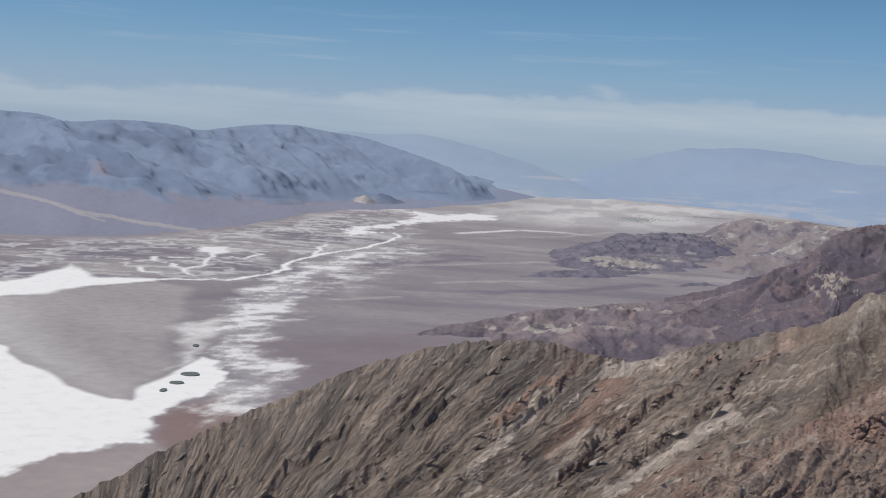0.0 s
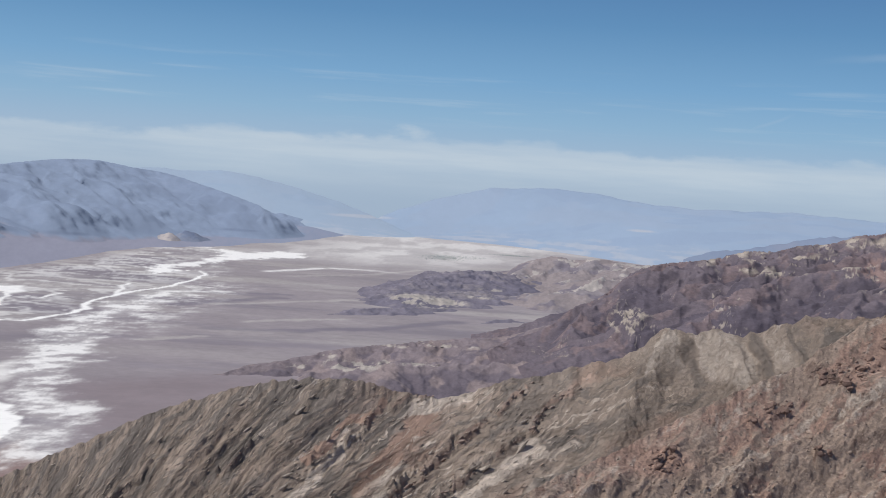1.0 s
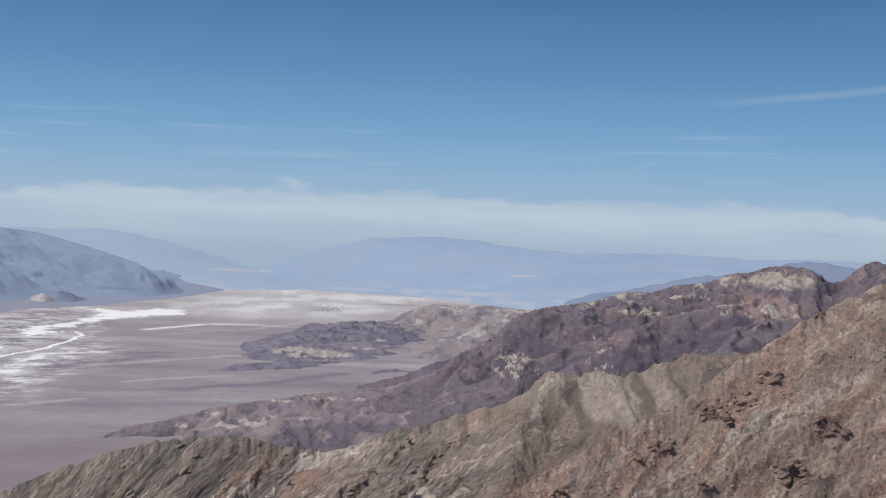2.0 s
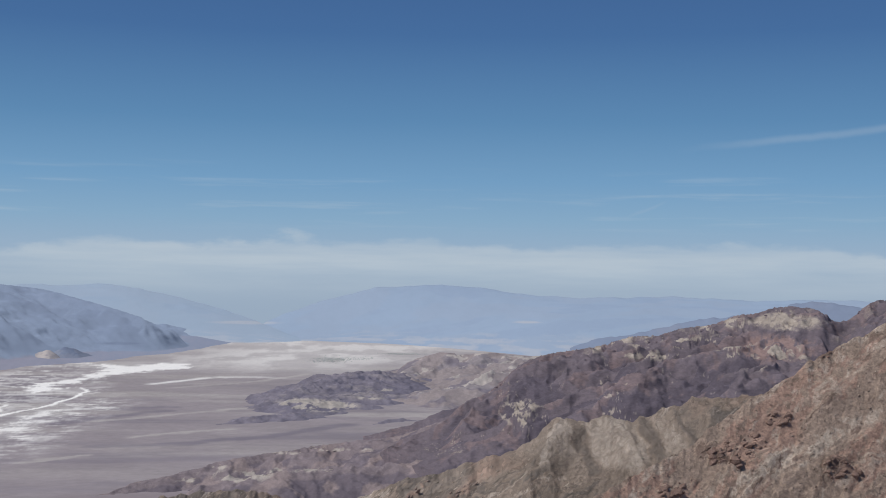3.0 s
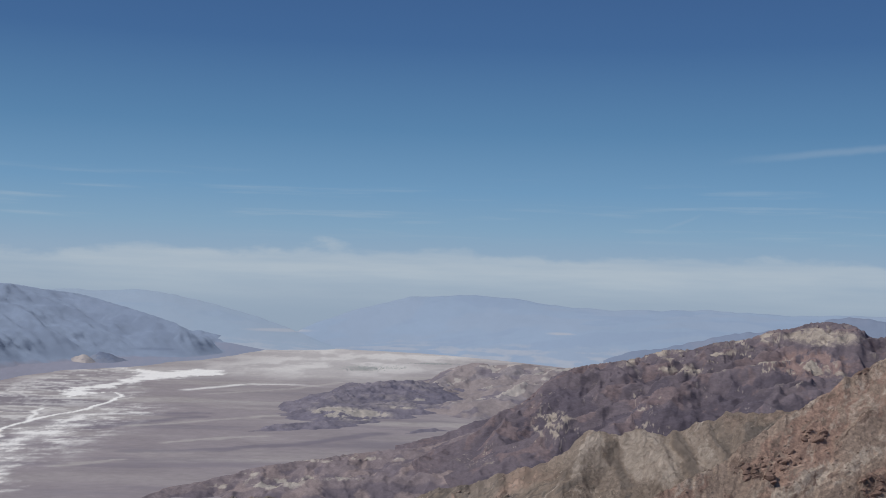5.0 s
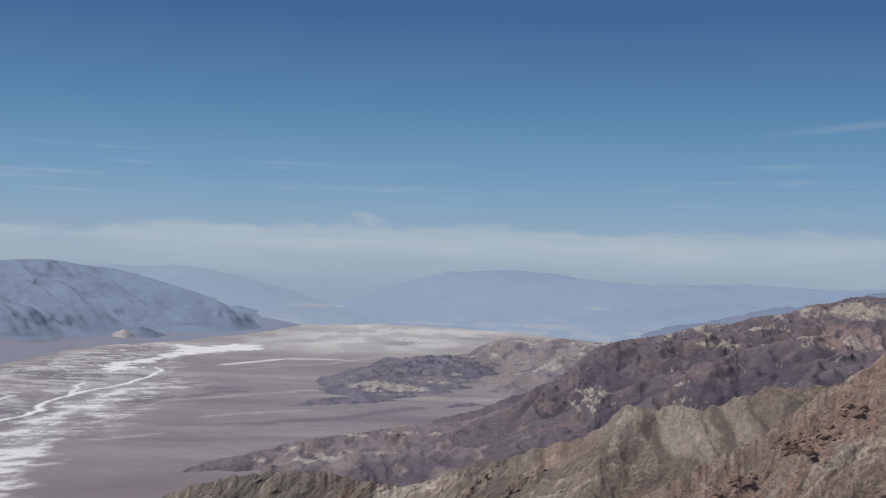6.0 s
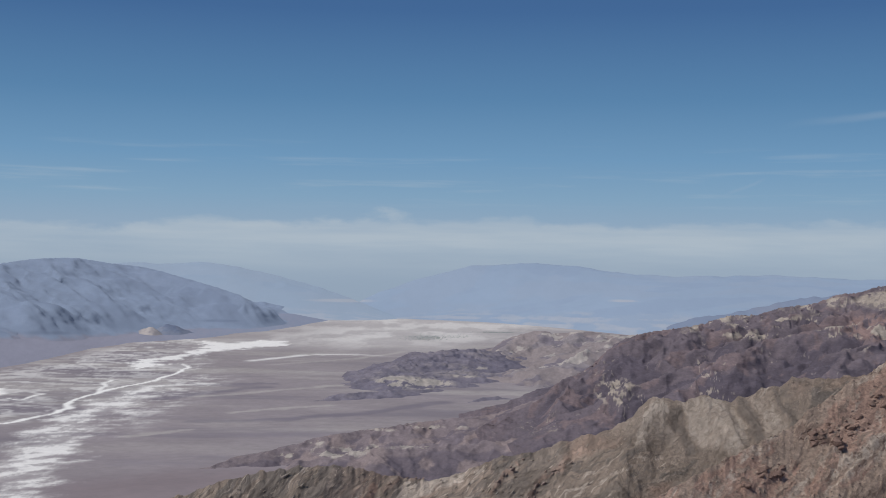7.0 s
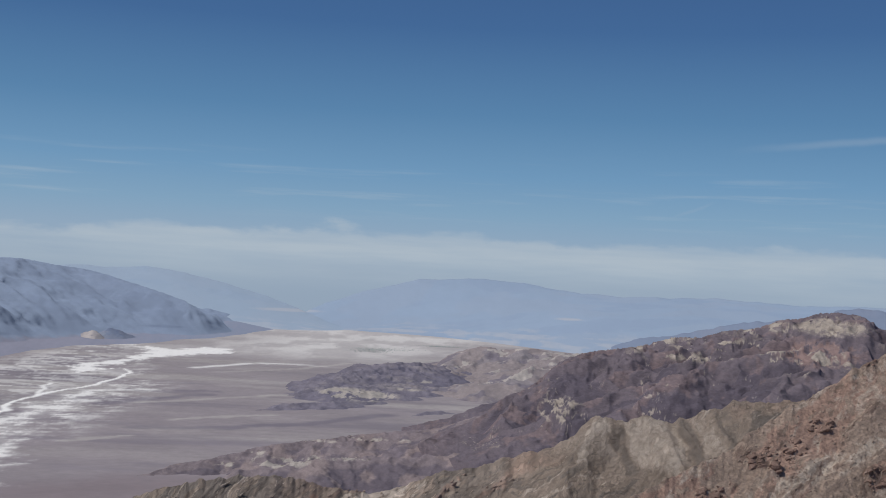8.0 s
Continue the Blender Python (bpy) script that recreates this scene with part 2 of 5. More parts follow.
def fan_beds(az, el):
    """The same for the ridge, whose beds fan out from far below: steep at its low end, flatter towards the summit."""
    return np.arctan2(el + 32.0, az + 29.0) * 30.0, np.hypot(el + 32.0, az + 29.0)


def spot(az, el, a, e, wa, we):
    return np.exp(-(((az - a) / wa) ** 2 + ((el - e) / we) ** 2))


# ---- valley floor
def place(x, y, pts):
    """Signed distance to a closed outline, inside positive."""
    d, inside = np.full(x.shape, 1e9), np.zeros(x.shape, bool)
    for (x0, y0), (x1, y1) in zip(pts, pts[1:] + pts[:1]):
        ex, ey = x1 - x0, y1 - y0
        t = np.clip(((x - x0) * ex + (y - y0) * ey) / (ex * ex + ey * ey), 0, 1)
        d = np.minimum(d, (x - x0 - t * ex) ** 2 + (y - y0 - t * ey) ** 2)
        inside ^= ((y0 > y) != (y1 > y)) & (x < ex * (y - y0) / (ey if ey else 1e-9) + x0)
    return np.sqrt(d) * np.where(inside, 1, -1)


def along(x, y, pts):
    """Distance to an open line."""
    d = np.full(x.shape, 1e9)
    for (x0, y0), (x1, y1) in zip(pts, pts[1:]):
        ex, ey = x1 - x0, y1 - y0
        t = np.clip(((x - x0) * ex + (y - y0) * ey) / (ex * ex + ey * ey), 0, 1)
        d = np.minimum(d, (x - x0 - t * ex) ** 2 + (y - y0 - t * ey) ** 2)
    return np.sqrt(d)


PAN = [(-1400, 1100), (-607, 904), (-502, 834), (-454, 788), (-419, 760), (-384, 726), (-365, 716), (-349, 705), (-335, 707), (-343, 737), (-346, 794), (-348, 833), (-350, 864), (-334, 852), (-318, 824),
       (-305, 797), (-298, 759), (-300, 729), (-304, 715), (-302, 685), (-298, 662), (-291, 640), (-291, 628), (-281, 612), (-294, 603), (-310, 571), (-319, 532), (-336, 503), (-500, 300), (-1400, 300)]
INLET = [(-1500, 1300), (-776, 1154), (-697, 1154), (-694, 1216), (-713, 1301), (-718, 1349), (-675, 1297), (-641, 1244), (-577, 1281), (-564, 1253),
         (-610, 1173), (-617, 1105), (-640, 1060), (-671, 998), (-1500, 1000)]
RIVER = [(-628, 1206), (-570, 1267), (-542, 1294), (-508, 1313), (-495, 1369), (-490, 1459), (-512, 1546), (-510, 1667), (-484, 1819),
         (-480, 1984), (-487, 2090), (-523, 2160), (-556, 2124), (-561, 2027)]
ARMS = [[(-641, 1374), (-618, 1328), (-601, 1327)], [(-589, 1380), (-627, 1425), (-661, 1445), (-678, 1482)], [(-558, 1334), (-589, 1380), (-589, 1441), (-620, 1541), (-653, 1608)],
        [(-631, 1505), (-654, 1485)], [(-607, 1554), (-571, 1557), (-571, 1613)], [(-510, 1667), (-535, 1760), (-545, 1830)]]
BAR = [(-681, 1655), (-653, 1682), (-617, 1611), (-627, 1564), (-659, 1592)]
FAR_PAN = [(-600, 2246), (-574, 2412), (-598, 2678), (-662, 2865), (-555, 2787), (-509, 2905), (-432, 2899), (-411, 2722), (-488, 2581), (-537, 2435), (-541, 2277), (-570, 2175)]
FAR_BAR = [(-593, 2085), (-625, 2254), (-579, 2252), (-548, 2133), (-557, 2031)]
CRUST = [(-440, 1860), (-439, 1653), (-416, 1363), (-379, 1170), (-354, 1059), (-336, 965), (-330, 908), (-302, 870), (-269, 850), (-265, 775), (-264, 719), (-269, 686), (-291, 703), (-297, 759),
         (-313, 815), (-330, 854), (-351, 883), (-365, 948), (-388, 967), (-410, 1063), (-442, 1176), (-465, 1327), (-493, 1562), (-472, 1774)]
OUTWASH = [(-555, 2435), (-387, 1910), (-364, 1545), (-370, 1397), (-370, 1250), (-420, 1330), (-465, 1450), (-488, 1707), (-477, 2014)]
BRAID = [(-1000, 1486), (-937, 1549), (-773, 1752), (-737, 2088), (-743, 2584), (-762, 2841), (-678, 2966), (-571, 2140), (-491, 2071), (-500, 1748),
         (-512, 1546), (-498, 1438), (-518, 1338), (-639, 1227), (-697, 1154), (-776, 1154)]
MUD = [(-900, 1100), (-681, 1014), (-642, 1064), (-610, 1173), (-564, 1253), (-515, 1231), (-441, 1044), (-405, 925), (-349, 820), (-340, 719), (-400, 749), (-505, 838), (-607, 904)]
BEIGE = [(-661, 984), (-632, 1047), (-496, 873), (-410, 776), (-350, 714), (-400, 749), (-502, 834)]
RIM = [(-430, 994), (-410, 1063), (-377, 973), (-377, 941), (-351, 844), (-352, 807), (-373, 885)]
SHORE = [(-336, 503), (-319, 532), (-312, 573), (-283, 611), (-253, 605), (-228, 527), (-290, 484), (-316, 300)]
RED_MUD = [(-298, 678), (-302, 710), (-282, 738), (-261, 712), (-240, 640), (-230, 590), (-257, 606), (-279, 613), (-291, 643)]
PALE_FLAT = [(-588, 4109), (-464, 4810), (-28, 5171), (310, 4143), (57, 3052), (-155, 2696), (-254, 2687), (-333, 2820), (-514, 2713), (-462, 3595)]
NEAR_FAN = [(-353, 955), (-245, 1052), (-146, 1075), (100, 1000), (100, 500), (-200, 600), (-252, 762)]
DARK_LENSES = [([(-410, 1589), (-364, 1680), (-298, 1774)], 20), ([(-349, 1811), (-298, 1824)], 18), ([(-308, 1368), (-225, 1391), (-134, 1468), (-36, 1610)], 22)]
PALE_LENSES = [([(-352, 1238), (-329, 1269), (-303, 1292)], 12), ([(-358, 2178), (-223, 2366), (-147, 2569)], 18), ([(-367, 1624), (-246, 1761), (-139, 1871)], 16), ([(-286, 1460), (-179, 1560)], 14)]


def ground_material():
    """Desert floor: silt, with salt, buff sand and dark gravel where the 'beds' layer names them."""
    m = bpy.data.materials.new("valley_floor")
    m.use_nodes = True
    nt = m.node_tree
    nt.nodes.clear()
    N, link = nt.nodes.new, nt.links.new
    out, bsdf = N("ShaderNodeOutputMaterial"), N("ShaderNodeBsdfPrincipled")
    link(bsdf.outputs[0], out.inputs[0])
    bsdf.inputs["Roughness"].default_value, bsdf.inputs["Specular IOR Level"].default_value = 0.95, 0.1
    co, beds, sep = N("ShaderNodeTexCoord"), N("ShaderNodeAttribute"), N("ShaderNodeSeparateColor")
    beds.attribute_name = "beds"
    link(beds.outputs["Color"], sep.inputs[0])

    def noise_tex(scale, detail):
        n = N("ShaderNodeTexNoise")
        n.inputs["Scale"].default_value, n.inputs["Detail"].default_value, n.inputs["Roughness"].default_value = scale, detail, 0.65
        link(co.outputs["Object"], n.inputs["Vector"])
        return n.outputs[0]

    def spread(x, lo, hi):
        n = N("ShaderNodeMapRange")
        n.inputs["From Min"].default_value, n.inputs["From Max"].default_value = 0.3, 0.7
        n.inputs["To Min"].default_value, n.inputs["To Max"].default_value = lo, hi
        link(x, n.inputs["Value"])
        return n.outputs[0]

    fine, broad = noise_tex(0.08, 7), noise_tex(0.008, 5)

    def ragged(mask, gain):
        """The mask, its half tones broken up by the grain."""
        a = N("ShaderNodeMath")
        a.operation = "MULTIPLY"
        link(mask, a.inputs[0])
        link(spread(fine, 1 - gain, 1 + gain), a.inputs[1])
        a.use_clamp = True
        return a.outputs[0]

    def mix(fac, a, b, mode="MIX"):
        x = N("ShaderNodeMix")
        x.data_type, x.blend_type = "RGBA", mode
        for sock, val in ((x.inputs["Factor"], fac), (x.inputs["A"], a), (x.inputs["B"], b)):
            if isinstance(val, (tuple, float)):
                sock.default_value = (*val, 1) if isinstance(val, tuple) else val
            else:
                link(val, sock)
        return x.outputs["Result"]

    c = mix(ragged(sep.outputs[2], 0.25), (0.3, 0.264, 0.272), (0.2, 0.178, 0.208))
    c = mix(ragged(sep.outputs[1], 0.15), c, (0.41, 0.375, 0.355))
    c = mix(ragged(beds.outputs["Alpha"], 0.2), c, (0.275, 0.19, 0.17))
    grey = N("ShaderNodeCombineColor")
    tone = N("ShaderNodeMath")
    tone.operation = "MULTIPLY"
    link(spread(fine, 0.92, 1.08), tone.inputs[0])
    link(spread(broad, 0.9, 1.1), tone.inputs[1])
    for k in range(3):
        link(tone.outputs[0], grey.inputs[k])
    c = mix(1.0, c, grey.outputs[0], "MULTIPLY")
    c = mix(ragged(sep.outputs[0], 0.13), c, (0.95, 0.925, 0.875))
    link(c, bsdf.inputs["Base Color"])
    return m


def build_ground():
    az = np.concatenate([np.arange(-180, -36, 4), np.arange(-36, 30, 0.065), np.arange(30, 181, 4)])
    el = np.concatenate([np.arange(-86, -18, 4), np.arange(-18, -2.06, 0.04)])
    r = (FLOOR / np.tan(np.radians(el)))[:, None] + 0 * az
    a = np.radians(az)[None, :] + 0 * r
    x, y = r * np.sin(a), r * np.cos(a)
    deg = np.degrees(a)
    z = FLOOR + 1.2 * fbm(x / 400, y / 400, 3, 5) + 8 * smooth(r, 3300, 4900) * (1 - 0.75 * smooth(deg, -4, 9))
    lx, ly = x + 7 * fbm(x / 50, y / 70, 4, 9), y + 14 * fbm(x / 50, y / 70, 4, 10)
    wx, wy = x + 6 * fbm(x / 34, y / 40, 5, 11, 0.6), y + 9 * fbm(x / 34, y / 40, 5, 12, 0.6)
    sx, sy = x + 5 * fbm(x / 70, y / 80, 3, 13, 0.4), y + 7 * fbm(x / 70, y / 80, 3, 14, 0.4)
    streak = fbm(x / 60, y / 30, 6, 21, 0.66)
    comb = fbm((x + 0.25 * y) / 70, (y - 0.6 * x) / 16, 5, 23, 0.6)
    patch = fbm(x / 120, y / 150, 4, 22)
    # salt
    torn_edge = smooth(x, -350, -322)
    pan = smooth(place(sx + (wx - sx) * torn_edge, sy + (wy - sy) * torn_edge, PAN), -3, 4)
    pan = np.maximum(pan, smooth(place(0.3 * sx + 0.7 * wx, 0.3 * sy + 0.7 * wy, INLET) + 8 * patch, -6, 10))
    pan = np.maximum(pan, (1 - smooth(along(lx, ly, RIVER), 1.5, 7)) * 0.97)
    for arm in ARMS:
        pan = np.maximum(pan, 0.85 * (1 - smooth(along(lx, ly, arm), 1, 7)))
    pan = np.maximum(pan, 0.9 * smooth(place(lx, ly, BAR), -8, 10))
    pan = np.maximum(pan, 0.88 * smooth(place(wx, wy, FAR_PAN) + 25 * streak, -12, 22))
    pan = np.maximum(pan, 0.92 * smooth(place(wx, wy, FAR_BAR) + 15 * streak, -8, 14))
    pan = np.maximum(pan, 0.7 * (1 - smooth(along(x, ly, [(-411, 2265), (-374, 2339), (-333, 2439), (-250, 2470), (-130, 2420)]), 2, 22)) * smooth(-x, 100, 330))
    torn = 0.9 * fbm((x + 0.1 * y) / 44, (y - 0.5 * x) / 52, 7, 24, 0.66)
    core = place(wx, wy, CRUST) + 22 * torn
    crust = smooth(core, -18, 26) * (0.3 + 0.66 * smooth(torn + 0.35 * streak + 0.4 * patch + 0.5 * smooth(core, 8, 40) - 0.3 * smooth(r, 1100, 1700), -0.5, 0.7)) * 0.84
    outwash = 0.75 * smooth(place(wx, wy, OUTWASH) + 25 * patch, -40, 50) * smooth(0.25 * comb + 0.5 * streak + 0.6 * torn, -0.4, 0.9)
    filigree = 1 - np.abs(fbm(x / 190, y / 170, 5, 31, 0.55))
    basin = smooth(place(wx, wy, BRAID), -60, 50)
    north = smooth(r, 1750, 2300)
    braid = basin * np.maximum(0.45 * smooth(filigree, 0.86, 0.99), (0.28 + 0.3 * north) * smooth(streak + 0.9 * patch, -0.1 - 0.3 * north, 0.9))
    rim = smooth(place(wx, wy, RIM), -8, 12)
    beige = smooth(place(x, y, BEIGE), -40, 25)
    salt = np.maximum(np.maximum(pan, crust), np.maximum(braid, outwash))
    salt = np.maximum(salt, 0.68 * rim * (0.7 + 0.3 * smooth(torn, -0.3, 0.6)))
    salt = np.maximum(salt, 0.22 * beige)
    flat = smooth(place(wx, wy, PALE_FLAT), -260, 200) * (0.5 + 0.5 * smooth(fbm(x / 120, y / 330, 5, 42, 0.6), -0.4, 0.5))
    salt = np.maximum(salt, flat * 0.46)
    # sand
    mud = smooth(place(sx, sy, MUD), -10, 14)
    tan = np.maximum(np.maximum(mud * 0.92, smooth(place(wx, wy, SHORE), -8, 8) * 1.2), flat * 0.9)
    tan = np.maximum(tan, np.maximum(0.8 * rim, 0.85 * beige))
    wide = fbm(x / 420, y / 150, 5, 41, 0.55)
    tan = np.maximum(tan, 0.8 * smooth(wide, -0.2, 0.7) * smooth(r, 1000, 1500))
    # Paler farther out: distance haze put into the sand tone.
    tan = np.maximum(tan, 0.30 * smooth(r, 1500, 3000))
    for line, width in PALE_LENSES:
        tan = np.maximum(tan, 0.85 * (1 - smooth(along(x, ly, line), 0.2 * width, width)))
    apron = smooth(r - curve(deg, WEST_FOOT), -260, 0) * (1 - smooth(deg, -9, -6))
    tan = np.maximum(tan, 0.15 * apron)
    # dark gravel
    # The gravel's dark thins farther out, again as painted haze.
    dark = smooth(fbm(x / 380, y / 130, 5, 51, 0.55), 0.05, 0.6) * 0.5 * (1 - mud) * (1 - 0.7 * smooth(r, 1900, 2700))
    for line, width in DARK_LENSES:
        dark = np.maximum(dark, 0.8 * (1 - smooth(along(x, ly, line), 0.3 * width, width)))
    dark = np.maximum(dark * (1 - apron), basin * 0.6 * (1 - 0.6 * apron))
    dark = np.maximum(dark, 0.55 * smooth(place(wx, wy, NEAR_FAN), -30, 50))
    red = 0.9 * smooth(place(wx, wy, RED_MUD), -8, 10) + 0.3 * smooth(place(sx, sy, SHORE), -6, 6) + 0.25 * smooth(place(wx, wy, NEAR_FAN), -30, 50)
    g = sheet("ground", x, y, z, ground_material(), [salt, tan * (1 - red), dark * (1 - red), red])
    tagged(g, "desert valley floor with white salt pan and grey mud", "ground", kind="structure")


WEST_FOOT = [(-180, 1850), (-42, 1850), (-31.2, 1897), (-26.3, 1901), (-21.25, 2138), (-16.05, 2751), (-10.76, 3150), (-5.4, 4100), (180, 4100)]
build_ground()


# ---- ranges, far to near
def spine(pts):
    """A crest line from (heading, skyline angle, metres) triples."""
    return [Vector((r * math.sin(radians(a)), r * math.cos(radians(a)), r * math.tan(radians(e)))) for a, e, r in pts]


def crest_line(crest, r_crest):
    return spine([(a, e, float(curve(np.array([float(a)]), r_crest)[0])) for a, e in crest])


def grow(lines, seed, spacing, length, drop, swing, toward=False, low=FLOOR):
    """Side spurs off every line: they leave it every `spacing` metres, turn by an angle in `swing` and fall by `drop` a metre."""
    rnd, made = random.Random(seed), []
    for line in lines:
        side = rnd.choice((-1, 1))
        for p, q in zip(line, line[1:]):
            run = Vector((q.x - p.x, q.y - p.y))
            count = max(1, round(run.length / spacing + rnd.uniform(-0.3, 0.3)))
            for k in range(count):
                f = (k + rnd.uniform(0.15, 0.85)) / count
                at = p.lerp(q, f)
                if at.z < low + 8:
                    continue
                if toward:
                    turn = radians(rnd.uniform(*swing))
                    way = Vector((-at.x, -at.y)).normalized()
                else:
                    side = -side
                    turn = side * radians(rnd.uniform(*swing))
                    way = run.normalized()
                way = Vector((way.x * math.cos(turn) + way.y * math.sin(turn), way.y * math.cos(turn) - way.x * math.sin(turn)))
                far, fall = rnd.uniform(*length), rnd.uniform(*drop)
                spur, here = [at], at.copy()
                for _ in range(4):
                    bend = rnd.uniform(-0.35, 0.35)
                    way = Vector((way.x * math.cos(bend) - way.y * math.sin(bend), way.y * math.cos(bend) + way.x * math.sin(bend)))
                    here = here + Vector((way.x * far / 4, way.y * far / 4, -fall * far / 4 * rnd.uniform(0.5, 1.5)))
                    spur.append(here)
                    if here.z < low:
                        break
                made.append(spur)
    return made


def spurred(name, material, crest, lines, r_near, r_far, base, step, rows, slope, size, seed, paint, detail=3.0, fit=True, fans=None):
    """Eroded high ground: flanks fall at `slope` from branching crest lines, with small gullies `size` metres wide.
    fans: (heading, rise a metre) of the gravel slopes that bury its foot."""
    az = np.arange(crest[0][0], crest[-1][0] + step, step)
    t = np.linspace(0, 1, rows)[:, None]
    r0, r1 = curve(az, r_near), curve(az, r_far)
    r = r0 + (r1 - r0) * t
    s, c = np.sin(np.radians(az)), np.cos(np.radians(az))
    x, y = r * s, r * c
    wx = x + 0.4 * size * fbm(x / size, y / size, 3, seed + 50, 0.42)
    wy = y + 0.4 * size * fbm(x / size, y / size, 3, seed + 60, 0.42)
    z, away = np.full(r.shape, -1e9), np.zeros(r.shape)
    for line in lines:
        for p, q in zip(line, line[1:]):
            ex, ey = q.x - p.x, q.y - p.y
            f = np.clip(((wx - p.x) * ex + (wy - p.y) * ey) / (ex * ex + ey * ey + 1e-6), 0, 1)
            d = np.hypot(wx - p.x - f * ex, wy - p.y - f * ey)
            h = p.z + f * (q.z - p.z) - slope * d
            better = h > z
            z, away = np.where(better, h, z), np.where(better, d, away)
    spur = np.clip(1 - away / size, 0, 1)
    zb = curve(az, base)
    tall = np.clip((z - zb) / 20, 0, 1)
    z = z + detail * tall * (ridged(wx / size * 1.3, wy / size * 1.3, 4, seed, 0.42) - 0.45)
    if fit:
        el = np.arctan2(z, r)
        lift = np.tan(np.radians(curve(az, crest))) - np.tan(np.max(el, axis=0))
        k = max(3, int(0.5 / step) | 1)
        lift = np.convolve(np.pad(lift, k // 2, mode="edge"), np.hanning(k + 2)[1:-1] / np.hanning(k + 2).sum(), "valid")
        tops = np.max(z, axis=0) - zb
        z = z + r * lift * smooth(tops, 4, 25) * smooth((z - zb) / np.maximum(tops, 4), 0.3, 1.0)
    z = np.maximum(z, zb - 5)
    if fans:
        gravel = zb - 2 + (r - r0) * curve(az, fans) + 1.5 * fbm(x / 240, y / 240, 4, seed + 70)
        front = smooth(t + 0 * r, 0.14, 0.46)
        z = gravel - 8 + np.maximum(z - gravel + 8, 0) * front
        tall = smooth(z - gravel + 4 * fbm(x / 60, y / 60, 4, seed + 71), -8, 14)
    z[0], z[-1] = np.minimum(z[0], zb - 5), FLOOR - 6
    el = np.degrees(np.arctan2(z, r))
    SURFACES[name] = (az, r, z, el)
    a2 = np.broadcast_to(az, r.shape)
    high = sheet(name, x, y, z, material, paint(x, y, a2, el, spur, tall), (a2 * 5.0, el * 8.0))
    if fans:
        gravel[0], gravel[-1] = FLOOR - 6, FLOOR - 6
        el = np.degrees(np.arctan2(gravel, r))
        sheet("alluvial_fan", x, y, gravel, material, paint(x, y, a2, el, 0 * el, 0 * el), (a2 * 5.0, el * 8.0)).parent = high
    return high


def cells(x, y, seed):
    """Broken blocks: a tilted facet for each cell, about -1 to 1."""
    ix, iy = np.floor(x), np.floor(y)
    best, out = np.full(x.shape, 9.0), np.zeros(x.shape)
    for dx in (-1, 0, 1):
        for dy in (-1, 0, 1):
            cx, cy = ix + dx, iy + dy
            h1, h2, h3 = (lattice(cx, cy, seed + k) / (2 * math.pi) for k in (0, 1, 2))
            ox, oy = x - cx - 0.15 - 0.7 * h1, y - cy - 0.15 - 0.7 * h2
            d = ox * ox + oy * oy
            tilt = lattice(cx, cy, seed + 3)
            value = (h3 - 0.5) * 1.2 + 0.9 * (np.cos(tilt) * ox + np.sin(tilt) * oy)
            near = d < best
            best, out = np.where(near, d, best), np.where(near, value, out)
    return out


def spurs(size, amp, seed, oct=5, gain=0.5):
    def f(x, y, az, el):
        wx, wy = x + 0.25 * size * fbm(x / size, y / size, 3, seed + 50), y + 0.25 * size * fbm(x / size, y / size, 3, seed + 60)
        return amp * (ridged(wx / size, wy / size, oct, seed, gain) - 0.35)
    return f


def mottled(size, seed):
    def f(x, y, az, v, el):
        return [0 * el, smooth(fbm(x / size, y / size, 4, seed), -0.3, 0.5), smooth(fbm(x / size, y / size, 5, seed + 5), -0.2, 0.5)]
    return f


# Aerial haze is mixed into these rocks' base colours, so distant ranges look blue.
haze_far = rock_material("far_range_hazed_rock", (0.295, 0.375, 0.485), (0.40, 0.43, 0.48), (0.3, 0.372, 0.475), (0.283, 0.36, 0.472), 1.5, 0, blotch=0.02, soft=0.6)
haze_mid = rock_material("haze_blue_hill_rock", (0.215, 0.26, 0.35), (0.33, 0.35, 0.38), (0.23, 0.265, 0.345), (0.21, 0.255, 0.345), 3.0, 0, blotch=0.04, soft=0.4)
# The western range too: haze blue in every tone, its fans included.
haze_left = rock_material("western_range_hazed_rock", (0.236, 0.292, 0.395), (0.36, 0.34, 0.35), (0.25, 0.254, 0.315), (0.182, 0.226, 0.314), 0.6, 0, blotch=0.06, soft=0.72)

def far_paint(seed):
    def f(x, y, az, v, el):
        # Pale fans, which also fade the foot into painted haze.
        fan = (1 - smooth(v + 0.1 * fbm(az * 0.5, v * 4, 4, seed), 0.1, 0.5)) * smooth(fbm(az * 0.45, v * 14, 4, seed + 1, 0.6), -0.6, 0.3)
        playa = np.maximum(spot(az, el, -6.2, -1.52, 1.7, 0.09), spot(az, el, 7.0, -1.33, 0.7, 0.07))
        return [np.maximum(0.6 * fan, playa), smooth(fbm(x / 300, y / 300, 4, seed), -0.3, 0.5), smooth(fbm(x / 300, y / 300, 5, seed + 5), -0.2, 0.5)]
    return f


